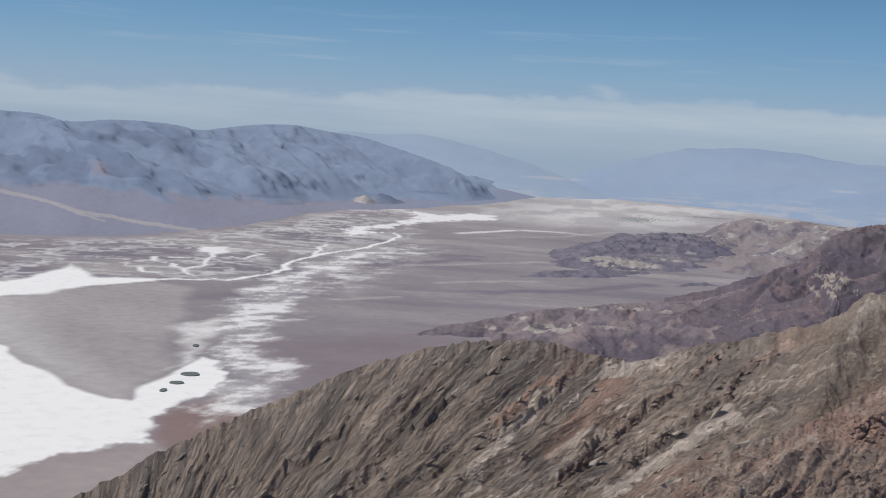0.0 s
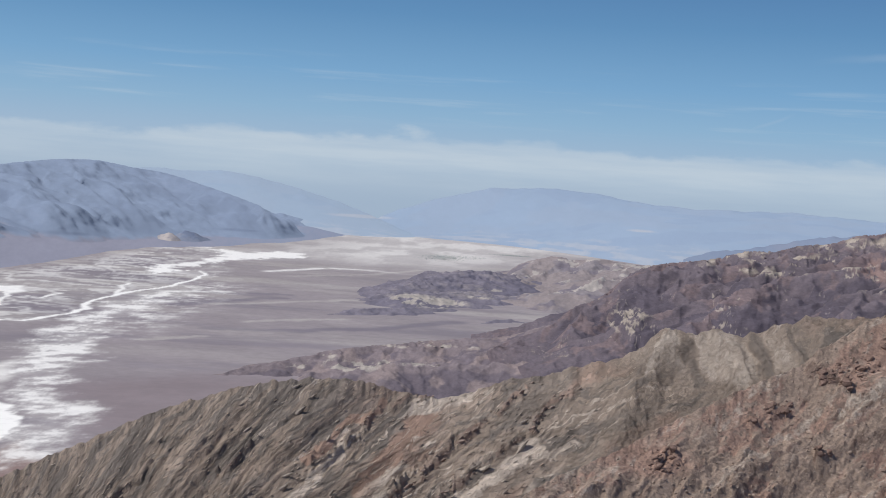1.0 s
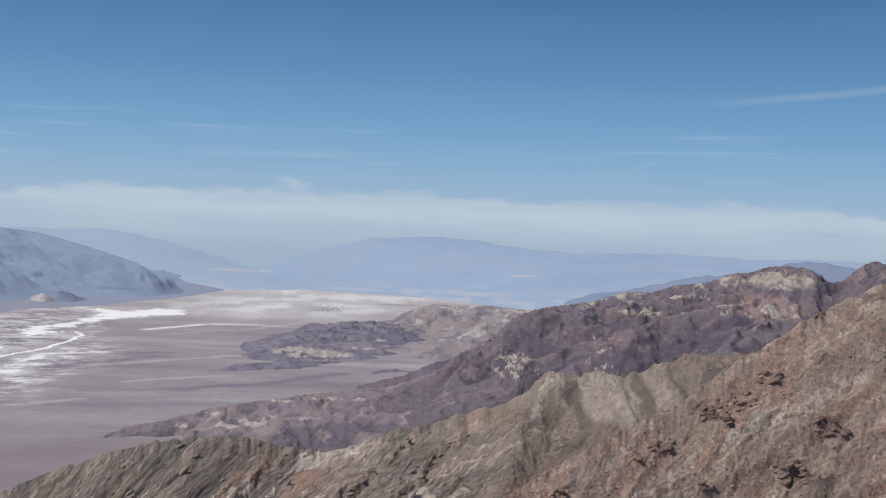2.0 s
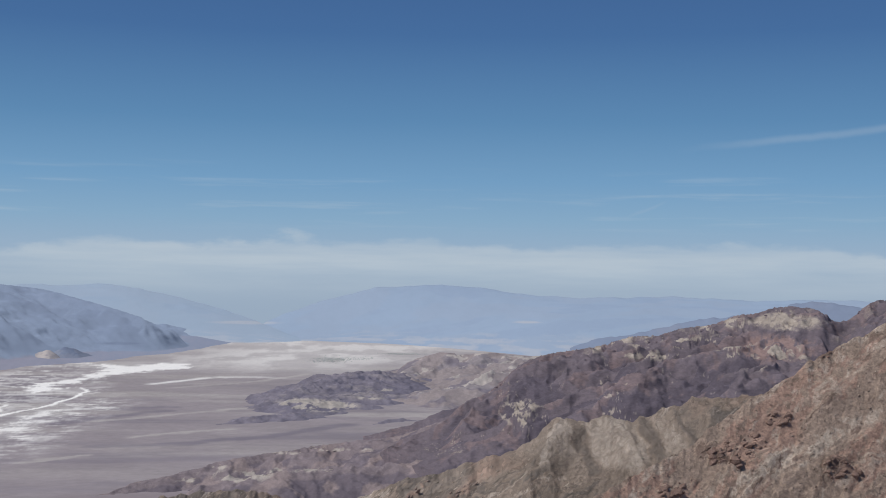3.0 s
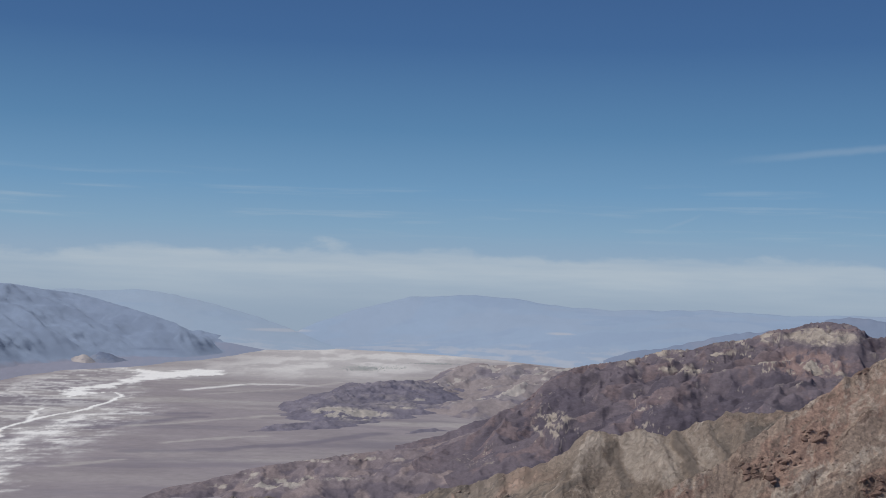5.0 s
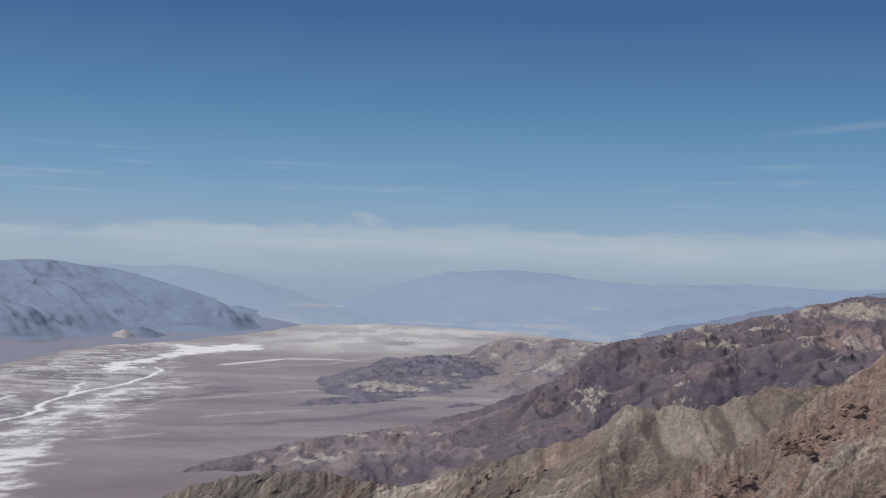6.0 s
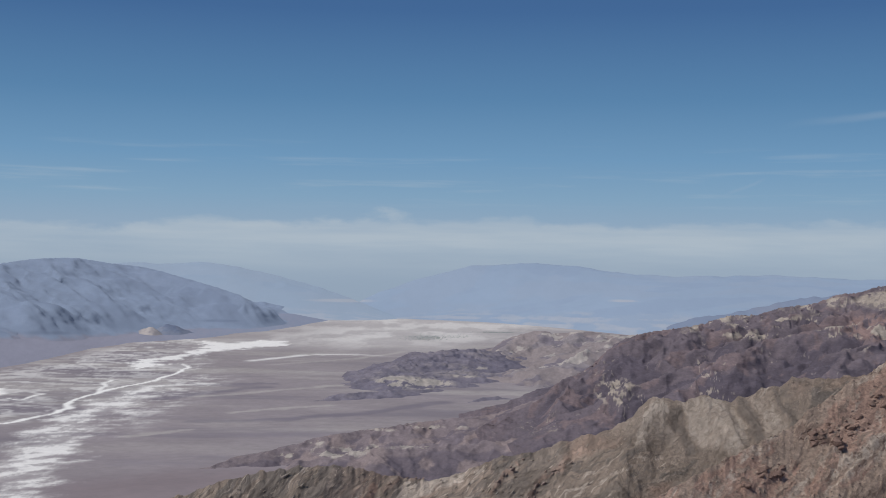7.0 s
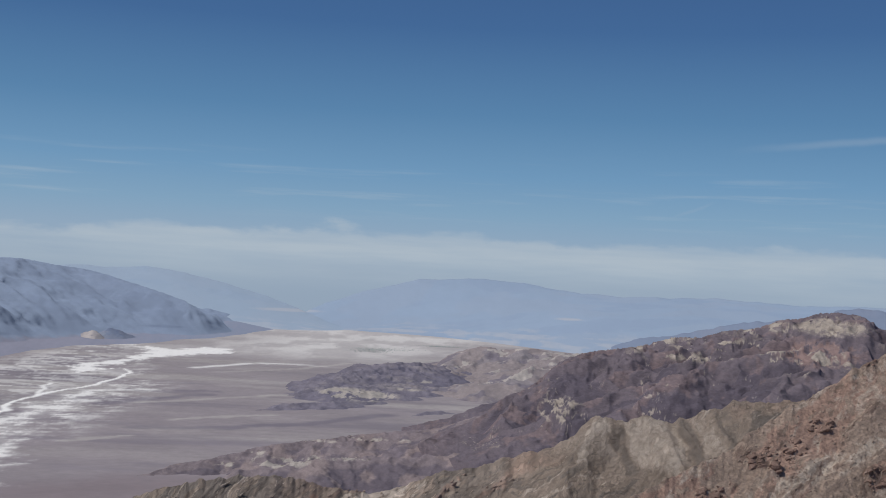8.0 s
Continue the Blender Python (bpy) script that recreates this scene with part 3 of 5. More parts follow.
# Palest of all: nearly the sky's haze colour, put into the rock.
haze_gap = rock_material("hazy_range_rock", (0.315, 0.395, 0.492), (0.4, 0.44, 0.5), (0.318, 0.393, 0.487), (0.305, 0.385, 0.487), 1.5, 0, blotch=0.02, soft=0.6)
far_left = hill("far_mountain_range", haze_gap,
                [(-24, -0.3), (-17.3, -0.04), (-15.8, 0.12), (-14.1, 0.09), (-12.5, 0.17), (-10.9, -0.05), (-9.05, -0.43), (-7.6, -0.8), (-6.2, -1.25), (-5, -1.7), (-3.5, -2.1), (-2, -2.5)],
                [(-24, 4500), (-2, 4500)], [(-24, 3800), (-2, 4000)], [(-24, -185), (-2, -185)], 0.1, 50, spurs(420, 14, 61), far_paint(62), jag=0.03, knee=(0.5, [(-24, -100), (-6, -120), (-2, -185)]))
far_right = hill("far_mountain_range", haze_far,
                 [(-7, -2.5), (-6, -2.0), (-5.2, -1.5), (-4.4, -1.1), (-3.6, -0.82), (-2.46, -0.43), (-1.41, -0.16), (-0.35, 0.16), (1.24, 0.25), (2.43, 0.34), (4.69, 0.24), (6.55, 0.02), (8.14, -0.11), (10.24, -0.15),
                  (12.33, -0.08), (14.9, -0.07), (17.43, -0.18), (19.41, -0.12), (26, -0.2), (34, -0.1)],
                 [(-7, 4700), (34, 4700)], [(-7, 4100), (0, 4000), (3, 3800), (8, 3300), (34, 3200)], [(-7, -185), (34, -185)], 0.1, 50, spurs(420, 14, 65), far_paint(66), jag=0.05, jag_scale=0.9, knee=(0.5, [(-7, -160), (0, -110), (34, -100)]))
for ob in (far_left, far_right):
    tagged(ob, "pale blue mountain range in the hazy distance", "mountain range", kind="structure")

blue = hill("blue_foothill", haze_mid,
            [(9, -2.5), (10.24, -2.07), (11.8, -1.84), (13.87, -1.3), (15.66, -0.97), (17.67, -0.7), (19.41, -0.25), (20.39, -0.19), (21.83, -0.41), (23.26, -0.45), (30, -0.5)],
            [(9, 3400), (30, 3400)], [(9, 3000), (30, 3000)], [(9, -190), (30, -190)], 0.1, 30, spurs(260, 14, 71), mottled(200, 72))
tagged(blue, "hazy blue-grey foothill behind the dark volcanic ridge", "hill")


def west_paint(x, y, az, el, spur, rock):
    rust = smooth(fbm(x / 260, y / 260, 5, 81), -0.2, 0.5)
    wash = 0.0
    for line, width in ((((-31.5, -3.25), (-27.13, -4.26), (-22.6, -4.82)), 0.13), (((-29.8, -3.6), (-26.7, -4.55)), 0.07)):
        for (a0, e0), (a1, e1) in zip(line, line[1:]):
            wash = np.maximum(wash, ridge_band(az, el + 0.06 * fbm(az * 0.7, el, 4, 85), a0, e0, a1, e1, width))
    # Darker away from the spur crests and over the front foothills.
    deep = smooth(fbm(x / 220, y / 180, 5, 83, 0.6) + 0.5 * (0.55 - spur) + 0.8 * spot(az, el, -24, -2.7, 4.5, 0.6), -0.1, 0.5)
    # Darker at the near end, where less haze is painted in.
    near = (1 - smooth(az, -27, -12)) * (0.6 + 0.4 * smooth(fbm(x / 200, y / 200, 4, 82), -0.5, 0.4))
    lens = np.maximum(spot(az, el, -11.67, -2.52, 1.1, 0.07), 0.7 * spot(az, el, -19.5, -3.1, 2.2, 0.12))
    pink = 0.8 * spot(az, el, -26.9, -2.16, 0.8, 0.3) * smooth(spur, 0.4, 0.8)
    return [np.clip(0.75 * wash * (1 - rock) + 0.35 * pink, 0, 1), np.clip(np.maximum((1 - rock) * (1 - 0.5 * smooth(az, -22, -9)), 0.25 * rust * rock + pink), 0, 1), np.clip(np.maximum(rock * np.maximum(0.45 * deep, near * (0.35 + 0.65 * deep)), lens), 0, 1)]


def ridge_band(az, el, a0, e0, a1, e1, width):
    """A bed or other band of colour from one heading and angle to another, ragged along its sides."""
    ex, ey = a1 - a0, e1 - e0
    t = np.clip(((az - a0) * ex + (el - e0) * ey) / (ex * ex + ey * ey), 0, 1)
    d = np.hypot(az - a0 - t * ex, el - e0 - t * ey)
    return 1 - smooth(d, 0.3 * width, 1.1 * width)


WEST = [(-42, 0.4), (-36, 0.5), (-31.28, 0.2), (-29.51, 0.11), (-28.67, -0.09), (-26.47, 0.06), (-24.73, 0.06), (-23.6, -0.03), (-22.71, -0.19), (-21.43, -0.01), (-19.89, 0.21),
        (-18.08, 0.26), (-16.76, 0.07), (-15.17, -0.11), (-13.56, -0.52), (-11.94, -0.98), (-10.32, -1.48), (-8.97, -1.8), (-8.03, -2.01), (-5.4, -2.28)]
WEST_FAR = [(-42, 2700), (-26, 2850), (-16, 3700), (-5.4, 4300)]
west_lines = [crest_line(WEST, WEST_FAR)]
west_spurs = grow(west_lines, 84, 130, (230, 440), (0.26, 0.4), (-50, 15), toward=True)
foothills = [spine([(-30, -1.3, 2520), (-28.87, -1.49, 2500), (-26.5, -2.09, 2450), (-24.65, -2.31, 2520), (-21.9, -2.67, 2660), (-20.5, -3.1, 2750), (-19.8, -3.5, 2780)]),
             spine([(-20.5, -1.9, 3000), (-18.5, -2.3, 2980), (-16.8, -2.5, 3150), (-15.6, -2.8, 3280)])]
west_lines += west_spurs + foothills + grow(west_spurs + foothills, 86, 90, (60, 150), (0.22, 0.4), (30, 75))
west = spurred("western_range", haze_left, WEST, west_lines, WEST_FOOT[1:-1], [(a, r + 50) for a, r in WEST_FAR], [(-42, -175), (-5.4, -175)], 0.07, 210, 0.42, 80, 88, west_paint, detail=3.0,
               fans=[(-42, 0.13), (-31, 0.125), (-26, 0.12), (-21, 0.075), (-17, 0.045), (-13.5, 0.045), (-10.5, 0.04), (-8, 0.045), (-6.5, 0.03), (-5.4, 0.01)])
tagged(west, "hazy blue-grey desert mountain range above alluvial fans", "mountain range")

# small pale knoll and its dark neighbour at the range's foot
knoll = hill("pale_knoll", rock_material("pale_knoll_rock", (0.43, 0.39, 0.375), (0.5, 0.455, 0.43), (0.37, 0.335, 0.33), (0.31, 0.29, 0.305), 8.0, 0, blotch=0.08),
             [(-16.0, -3.16), (-15.55, -3.03), (-15.15, -2.92), (-14.85, -2.79), (-14.65, -2.88), (-14.3, -3.16)],
             [(-16.0, 3070), (-14.3, 3070)], [(-16.0, 3005), (-14.3, 3005)], [(-16.0, -182), (-14.3, -182)], 0.05, 24, spurs(60, 3, 401), mottled(50, 402))
tagged(knoll, "small pale hill at the mountain range's foot", "hill")
# The dark knoll's rock carries the range's haze blue as well.
knob = hill("dark_knoll", rock_material("dark_knoll_rock", (0.2, 0.235, 0.315), (0.25, 0.275, 0.34), (0.22, 0.245, 0.31), (0.18, 0.215, 0.3), 8.0, 0, blotch=0.08),
            [(-15.1, -3.2), (-14.6, -2.86), (-14.2, -2.7), (-13.8, -2.76), (-13.3, -2.95), (-12.6, -3.2)],
            [(-15.1, 3120), (-12.6, 3160)], [(-15.1, 3020), (-12.6, 3060)], [(-15.1, -176), (-12.6, -176)], 0.05, 24, spurs(60, 3, 405), mottled(50, 406))
tagged(knob, "small dark hill at the mountain range's foot", "hill")

# ---- low hills on the valley floor
dark_rock = rock_material("dark_hill_rock", (0.2, 0.182, 0.217), (0.43, 0.385, 0.345), (0.275, 0.245, 0.255), (0.17, 0.156, 0.194), 0.8, 0, blotch=0.1, blocks=0.06)


def low_paint(x, y, az, el, spur, form):
    n = fbm(x / 30, y / 40, 5, 91, 0.6)
    pale = np.clip(1.5 * spot(az, el, -3.6, -5.3, 0.9, 0.28) + 1.4 * spot(az, el, -1.9, -5.35, 1.0, 0.25) + 0.8 * spot(az, el, -0.4, -5.0, 0.9, 0.12) + 0.7 * spot(az, el, 0.3, -4.6, 1.2, 0.12), 0, 1.2)
    open_ground = np.clip(1.2 * spot(az, el, -0.4, -4.85, 1.6, 0.2), 0, 1) * smooth(fbm(x / 70, y / 22, 5, 92, 0.6), -0.45, 0.2)
    # The dark tone increases with distance from the spur crests.
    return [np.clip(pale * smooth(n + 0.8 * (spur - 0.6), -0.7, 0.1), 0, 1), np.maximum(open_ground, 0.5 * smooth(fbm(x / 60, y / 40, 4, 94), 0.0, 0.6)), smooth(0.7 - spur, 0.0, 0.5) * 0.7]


LOW = [(-8.2, -6.5), (-7.31, -6.21), (-6.3, -5.95), (-5.4, -5.31), (-4.24, -4.75), (-3.46, -4.44), (-2.42, -4.08), (-1.37, -3.82), (-0.06, -3.69), (1.0, -3.81), (2.19, -4.07), (3.3, -4.5)]
low_lines = [spine([(-5.5, -5.3, 1840), (-4.24, -4.75, 1950), (-3.46, -4.44, 2020), (-2.42, -4.08, 2120), (-1.37, -3.82, 2200), (-0.06, -3.69, 2300), (1.0, -3.81, 2380), (2.3, -4.12, 2420)]),
             spine([(-7.4, -6.22, 1605), (-5.78, -5.82, 1650), (-3.97, -5.68, 1680), (-1.88, -5.54, 1760)]), spine([(-4.0, -5.1, 1800), (-2.41, -4.95, 1870), (-0.84, -4.72, 1990), (1.27, -4.82, 2050)]),
             spine([(-0.5, -6.2, 1605), (1.28, -5.88, 1660), (2.9, -5.98, 1660)])]
low_lines += grow(low_lines, 95, 34, (40, 120), (0.05, 0.13), (35, 80))
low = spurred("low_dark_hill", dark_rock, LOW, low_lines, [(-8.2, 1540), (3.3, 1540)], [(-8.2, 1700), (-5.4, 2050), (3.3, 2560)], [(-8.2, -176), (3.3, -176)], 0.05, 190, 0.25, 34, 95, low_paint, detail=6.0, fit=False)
tagged(low, "low dark hill with pale patches on the valley floor", "hill")


def tan_paint(x, y, az, el, spur, form):
    n = fbm(x / 50, y / 60, 5, 101, 0.6)
    # Pale on the crests, darker between them, broken up by noise.
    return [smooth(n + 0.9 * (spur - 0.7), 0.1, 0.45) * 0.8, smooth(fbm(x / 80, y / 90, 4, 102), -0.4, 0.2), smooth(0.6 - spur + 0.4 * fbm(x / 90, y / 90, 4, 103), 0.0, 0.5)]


TAN = [(0.3, -4.4), (0.8, -3.8), (1.26, -3.4), (2.32, -2.97), (3.1, -2.8), (3.91, -2.9), (5.23, -2.77), (6.3, -2.9), (7.35, -2.9), (9.19, -2.6), (14, -2.3)]
tan_lines = [crest_line(TAN[2:], [(0, 2520), (5, 2450), (14, 2300)]), spine([(5.4, -3.6, 2000), (4.7, -4.1, 1950), (3.9, -4.4, 1930), (3.2, -4.8, 1900)])]
tan_lines += grow(tan_lines[:1], 105, 60, (180, 380), (0.12, 0.22), (-25, 40), toward=True)
tan_lines += grow(tan_lines[1:], 106, 50, (40, 110), (0.2, 0.4), (35, 70))
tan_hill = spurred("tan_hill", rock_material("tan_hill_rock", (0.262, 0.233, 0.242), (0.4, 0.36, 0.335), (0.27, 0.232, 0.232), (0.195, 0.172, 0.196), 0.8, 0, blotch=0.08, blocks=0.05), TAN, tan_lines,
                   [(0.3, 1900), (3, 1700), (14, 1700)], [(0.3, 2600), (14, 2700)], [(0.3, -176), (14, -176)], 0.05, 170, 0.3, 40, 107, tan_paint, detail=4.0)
tagged(tan_hill, "eroded tan badland hill at the valley's edge", "hill")


# ---- dark volcanic ridge
def black_paint(x, y, az, el, spur, form):
    n = fbm(x / 9, y / 12, 5, 111, 0.62)
    top = curve(az[0], BLACK)[None, :]
    va, ve = az + 0.5 * fbm(az * 0.8, el * 1.2, 4, 118), el + 0.3 * fbm(az * 0.8, el * 1.2, 4, 119)
    crest = smooth(el - top, -0.55, -0.1) * smooth(az, 7.5, 8.5) * (1 - smooth(az, 16.5, 17.5)) * smooth(fbm(az * 0.9, 0 * az, 3, 114), -0.2, 0.25)
    pale = np.clip(1.6 * spot(va, ve, 6.6, -5.45, 0.85, 0.6), 0, 1) * smooth(ridged(va * 1.5 + 0.5 * ve, ve * 1.7, 4, 112, 0.6) + 0.25 * n, 0.25, 0.85)
    pale = np.maximum(pale, 0.75 * crest * smooth(fbm(va * 1.6, ve * 3.0, 5, 114, 0.6) + 0.6 * (spur - 0.6), -0.1, 0.35))
    dome = np.clip(1.9 * spot(az + 0.5 * (va - az), el + 0.4 * (ve - el), 18.9, -1.08, 1.55, 0.34), 0, 1) * smooth(top - el, 0.08, 0.2)
    pale = np.maximum(pale, dome * (0.45 + 0.45 * smooth(fbm(va * 0.7, ve * 4.5, 4, 113, 0.6), -0.3, 0.3)))
    pale = np.maximum(pale, np.clip(1.4 * spot(az, el, 16.6, -1.2, 0.7, 0.22), 0, 1) * smooth(n, -0.5, 0.2))
    flank = np.clip(1.5 * spot(az, el, 14.6, -2.4, 1.8, 0.6) + 1.5 * spot(az, el, 18.0, -2.6, 2.0, 0.7) + 1.1 * spot(az, el, 12.3, -2.6, 1.5, 0.4), 0, 1)
    vein = smooth(1 - np.abs(fbm(va * 1.1, ve * 1.7, 4, 120, 0.6)), 0.9, 0.99) * smooth(fbm(va * 0.5, ve * 0.8, 3, 124), -0.1, 0.5)
    pale = np.maximum(pale, np.maximum(0.6 * vein, 0.8 * np.maximum(flank, 0.5 * smooth(el - top, -2.0, -0.6) * smooth(az, 8, 10)) * smooth(spur + 0.8 * fbm(va * 1.3, ve * 2.2, 5, 127, 0.6), 0.62, 0.95) * smooth(fbm(x / 40, y / 40, 4, 126), -0.3, 0.15)))
    rust = np.clip(1.4 * spot(az, el, 18.3, -2.3, 1.8, 0.6), 0, 1) * smooth(n, -0.6, 0.2)
    rust = np.maximum(rust, 0.45 * smooth(fbm(x / 40, y / 45, 5, 116, 0.6) + 0.6 * (spur - 0.5), 0.05, 0.55))
    rust = np.maximum(rust, 0.3 * (1 - smooth(az, 1, 5)))
    # Dark grows away from the spur crests, except on the dome.
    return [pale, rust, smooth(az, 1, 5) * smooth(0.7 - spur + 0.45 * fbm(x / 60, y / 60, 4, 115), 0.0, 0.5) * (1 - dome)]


BLACK = [(-0.6, -7.8), (0.3, -7.3), (1.29, -6.84), (3.4, -5.79), (3.92, -5.27), (5.51, -4.47), (6.56, -3.42), (7.88, -2.83), (9.19, -2.6), (10.76, -2.27), (11.8, -1.92), (13.1, -1.83), (13.87, -1.56), (15.66, -1.23), (16.67, -0.83),
         (17.42, -0.75), (18.17, -0.49), (19.41, -0.43), (20.39, -0.67), (20.75, -0.97), (21.83, -0.66), (22.07, -0.41), (22.79, -0.05), (23.45, -0.22), (26, 0.3), (32, 0.5)]
black_lines = [crest_line(BLACK, [(-0.6, 1380), (6, 1340), (12, 1270), (20, 1150), (32, 1020)])]
black_spurs = grow(black_lines, 117, 62, (240, 520), (0.2, 0.34), (-10, 55), toward=True)
black_lines += black_spurs + grow(black_spurs, 118, 42, (40, 120), (0.25, 0.5), (30, 75))
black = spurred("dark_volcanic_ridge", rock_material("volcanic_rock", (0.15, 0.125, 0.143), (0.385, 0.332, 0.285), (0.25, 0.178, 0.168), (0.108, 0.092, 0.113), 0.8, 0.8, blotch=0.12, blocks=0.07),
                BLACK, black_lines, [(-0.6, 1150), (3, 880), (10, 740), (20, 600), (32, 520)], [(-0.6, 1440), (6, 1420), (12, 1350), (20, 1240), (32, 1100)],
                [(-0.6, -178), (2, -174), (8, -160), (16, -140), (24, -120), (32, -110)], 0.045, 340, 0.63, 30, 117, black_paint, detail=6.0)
tagged(black, "dark purple-brown volcanic ridge with pale outcrops", "ridge")


# pale beds on the foothill: heading, angle, breadth
PALE_BEDS = ((-4.4, -7.5, 0.9), (-2.1, -7.34, 0.9), (-0.42, -7.42, 0.3), (-7.25, -8.13, 0.35), (-8.8, -8.71, 0.5), (-6.15, -8.67, 0.5), (-4.8, -8.33, 0.6), (-2.9, -8.3, 1.0), (2.9, -7.3, 0.3))


def foot_paint(x, y, az, el, spur, form):
    n = fbm(x / 16, y / 26, 5, 121, 0.6)
    pale = np.clip(1.4 * spot(az, el, -6.5, -8.55, 2.2, 0.3), 0, 1) * smooth(n, -0.05, 0.5)
    cap = 0.0
    for a, e, w in PALE_BEDS:
        cap = np.maximum(cap, np.clip(1.6 * spot(az, el + 0.1 * fbm(az * 1.2, 0 * az, 4, 122), a, e, w, 0.085), 0, 1))
    cap = 0.75 * cap * smooth(n, -0.7, 0.3)
    # Darker off the spur crests and along the low front.
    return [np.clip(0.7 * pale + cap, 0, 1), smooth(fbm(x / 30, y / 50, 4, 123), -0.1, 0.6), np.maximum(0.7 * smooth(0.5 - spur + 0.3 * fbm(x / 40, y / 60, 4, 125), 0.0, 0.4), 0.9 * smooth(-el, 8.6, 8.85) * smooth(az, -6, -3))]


FOOT = [(-13.2, -9.75), (-11.49, -9.12), (-8.83, -8.4), (-7.26, -7.9), (-5.2, -7.55), (-2.9, -7.2), (-1.34, -6.99), (1.29, -6.63), (2.87, -6.06), (3.92, -5.79), (8, -5.2)]
foot_lines = [crest_line(FOOT, [(-13.2, 1060), (-8, 1130), (8, 1180)]), spine([(-8.0, -9.0, 960), (-5.5, -8.55, 960), (-3, -8.25, 970), (0, -8.0, 975), (3, -7.6, 980)])]
foot_lines += grow(foot_lines[:1], 127, 30, (50, 170), (0.07, 0.2), (-20, 50), toward=True) + grow(foot_lines[1:], 128, 24, (25, 70), (0.12, 0.35), (40, 85))
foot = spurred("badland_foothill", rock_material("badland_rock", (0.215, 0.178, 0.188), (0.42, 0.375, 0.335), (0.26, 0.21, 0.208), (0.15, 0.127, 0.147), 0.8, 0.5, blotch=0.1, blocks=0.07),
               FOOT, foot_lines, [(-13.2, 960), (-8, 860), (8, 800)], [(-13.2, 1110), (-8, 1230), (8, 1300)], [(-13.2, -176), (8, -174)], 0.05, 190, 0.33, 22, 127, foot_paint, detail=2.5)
tagged(foot, "eroded badland foothill with pale bands", "hill")


# ---- rocky ridge below the overlook
GULLY = (-5.3, -14.2, -2.5, -10.7, 0.75)       # smooth talus between the beds
# standing beds of broken brown rock: line, blocks, size
RIBS = (([(-5.14, -15.77), (-3.38, -14.08), (-1.38, -12.35), (0.09, -10.92), (2.26, -8.91)], 46, 0.42), ([(2.54, -10.94), (3.1, -9.86), (4.53, -8.82)], 20, 0.4),
        ([(-4.05, -10.09), (-3.15, -9.68), (-2.1, -9.68)], 14, 0.34), ([(-8.0, -13.39), (-5.95, -11.68), (-4.71, -10.28)], 16, 0.26), ([(-18.14, -15.91), (-16.59, -14.59), (-15.04, -13.24)], 14, 0.24),
        ([(-14.88, -16.33), (-12.82, -14.44), (-10.76, -12.51)], 18, 0.28), ([(-23.39, -16.45), (-21.88, -15.19), (-20.35, -14.03)], 12, 0.24), ([(-2.0, -14.72), (-0.02, -13.0), (1.94, -11.39)], 20, 0.32))


def ribs_at(az, el):
    wa, we = az + 0.22 * fbm(az * 1.1, el * 1.1, 4, 124), el + 0.22 * fbm(az * 1.1, el * 1.1, 4, 125)
    on = np.zeros(az.shape)
    for line, _, size in RIBS:
        for (a0, e0), (a1, e1) in zip(line, line[1:]):
            on = np.maximum(on, ridge_band(wa, we, a0, e0, a1, e1, 0.75 * size) * min(1.0, 2.6 * size))
    return on * smooth(fbm(az * 0.9, el * 0.9, 4, 123, 0.6), -0.7, 0.0)


DOME_RIBS = ((8.6, -5.9, 0.5, 0.9), (10.85, -5.8, -0.75, 1.0), (12.2, -5.75, -0.7, 0.6), (13.35, -5.5, -0.75, 0.8), (14.8, -5.0, -0.9, 0.9))


def ridge_relief(x, y, az, el):
    p, q = fan_beds(az, el)
    wp = p + 0.4 * fbm(az * 0.25, el * 0.25, 3, 130) + 0.05 * fbm(az * 2, el * 2, 3, 132)
    wq = q + 0.5 * fbm(az * 0.7, el * 0.7, 3, 129)
    bare = 1 - 0.85 * np.clip(1.4 * spot(az, el, 11, -7.5, 4.2, 2.2), 0, 1)
    bare = bare * (1 - 0.8 * ridge_band(az, el, *GULLY)) * (0.5 + 0.5 * smooth(fbm(wp * 0.35, wq * 0.16, 4, 126, 0.6), -0.35, 0.35))
    rib = ridged(wp * 0.3, q * 0.035, 3, 131, 0.5) - 0.4
    summit = smooth(az, 5.5, 8) * (1 - smooth(az, 16, 19))
    crests = np.full(az.shape, -0.6)
    for a, e, lean, wide in DOME_RIBS:
        off = az - a + lean * (e - el)
        off = off + 0.25 * fbm(az * 0.8, el * 0.8, 4, 127)
        crests = np.maximum(crests, 0.75 - np.abs(off) / wide)
    ledge = ridged(wp * 0.95, wq * 0.06, 4, 133, 0.55) - 0.4
    crack = ridged(wp * 2.7, wq * 0.2, 4, 135, 0.6) - 0.4
    return (0.75 * ribs_at(az, el) + 1.7 * rib * (1 - 0.7 * smooth(az, 5, 8)) + 2.6 * crests * summit * (1 - 0.6 * smooth(az, 11.3, 13)) + 0.12 * summit * fbm(az * 3, el * 3, 4, 136, 0.6)
            + bare * (0.5 * ledge + 0.36 * crack + 0.16 * cells(wp * 2.2, wq * 0.35, 320) + 0.09 * cells(wp * 4.5, wq * 1.0, 330) + 0.05 * fbm(wp * 6, wq * 2, 3, 134, 0.6)))


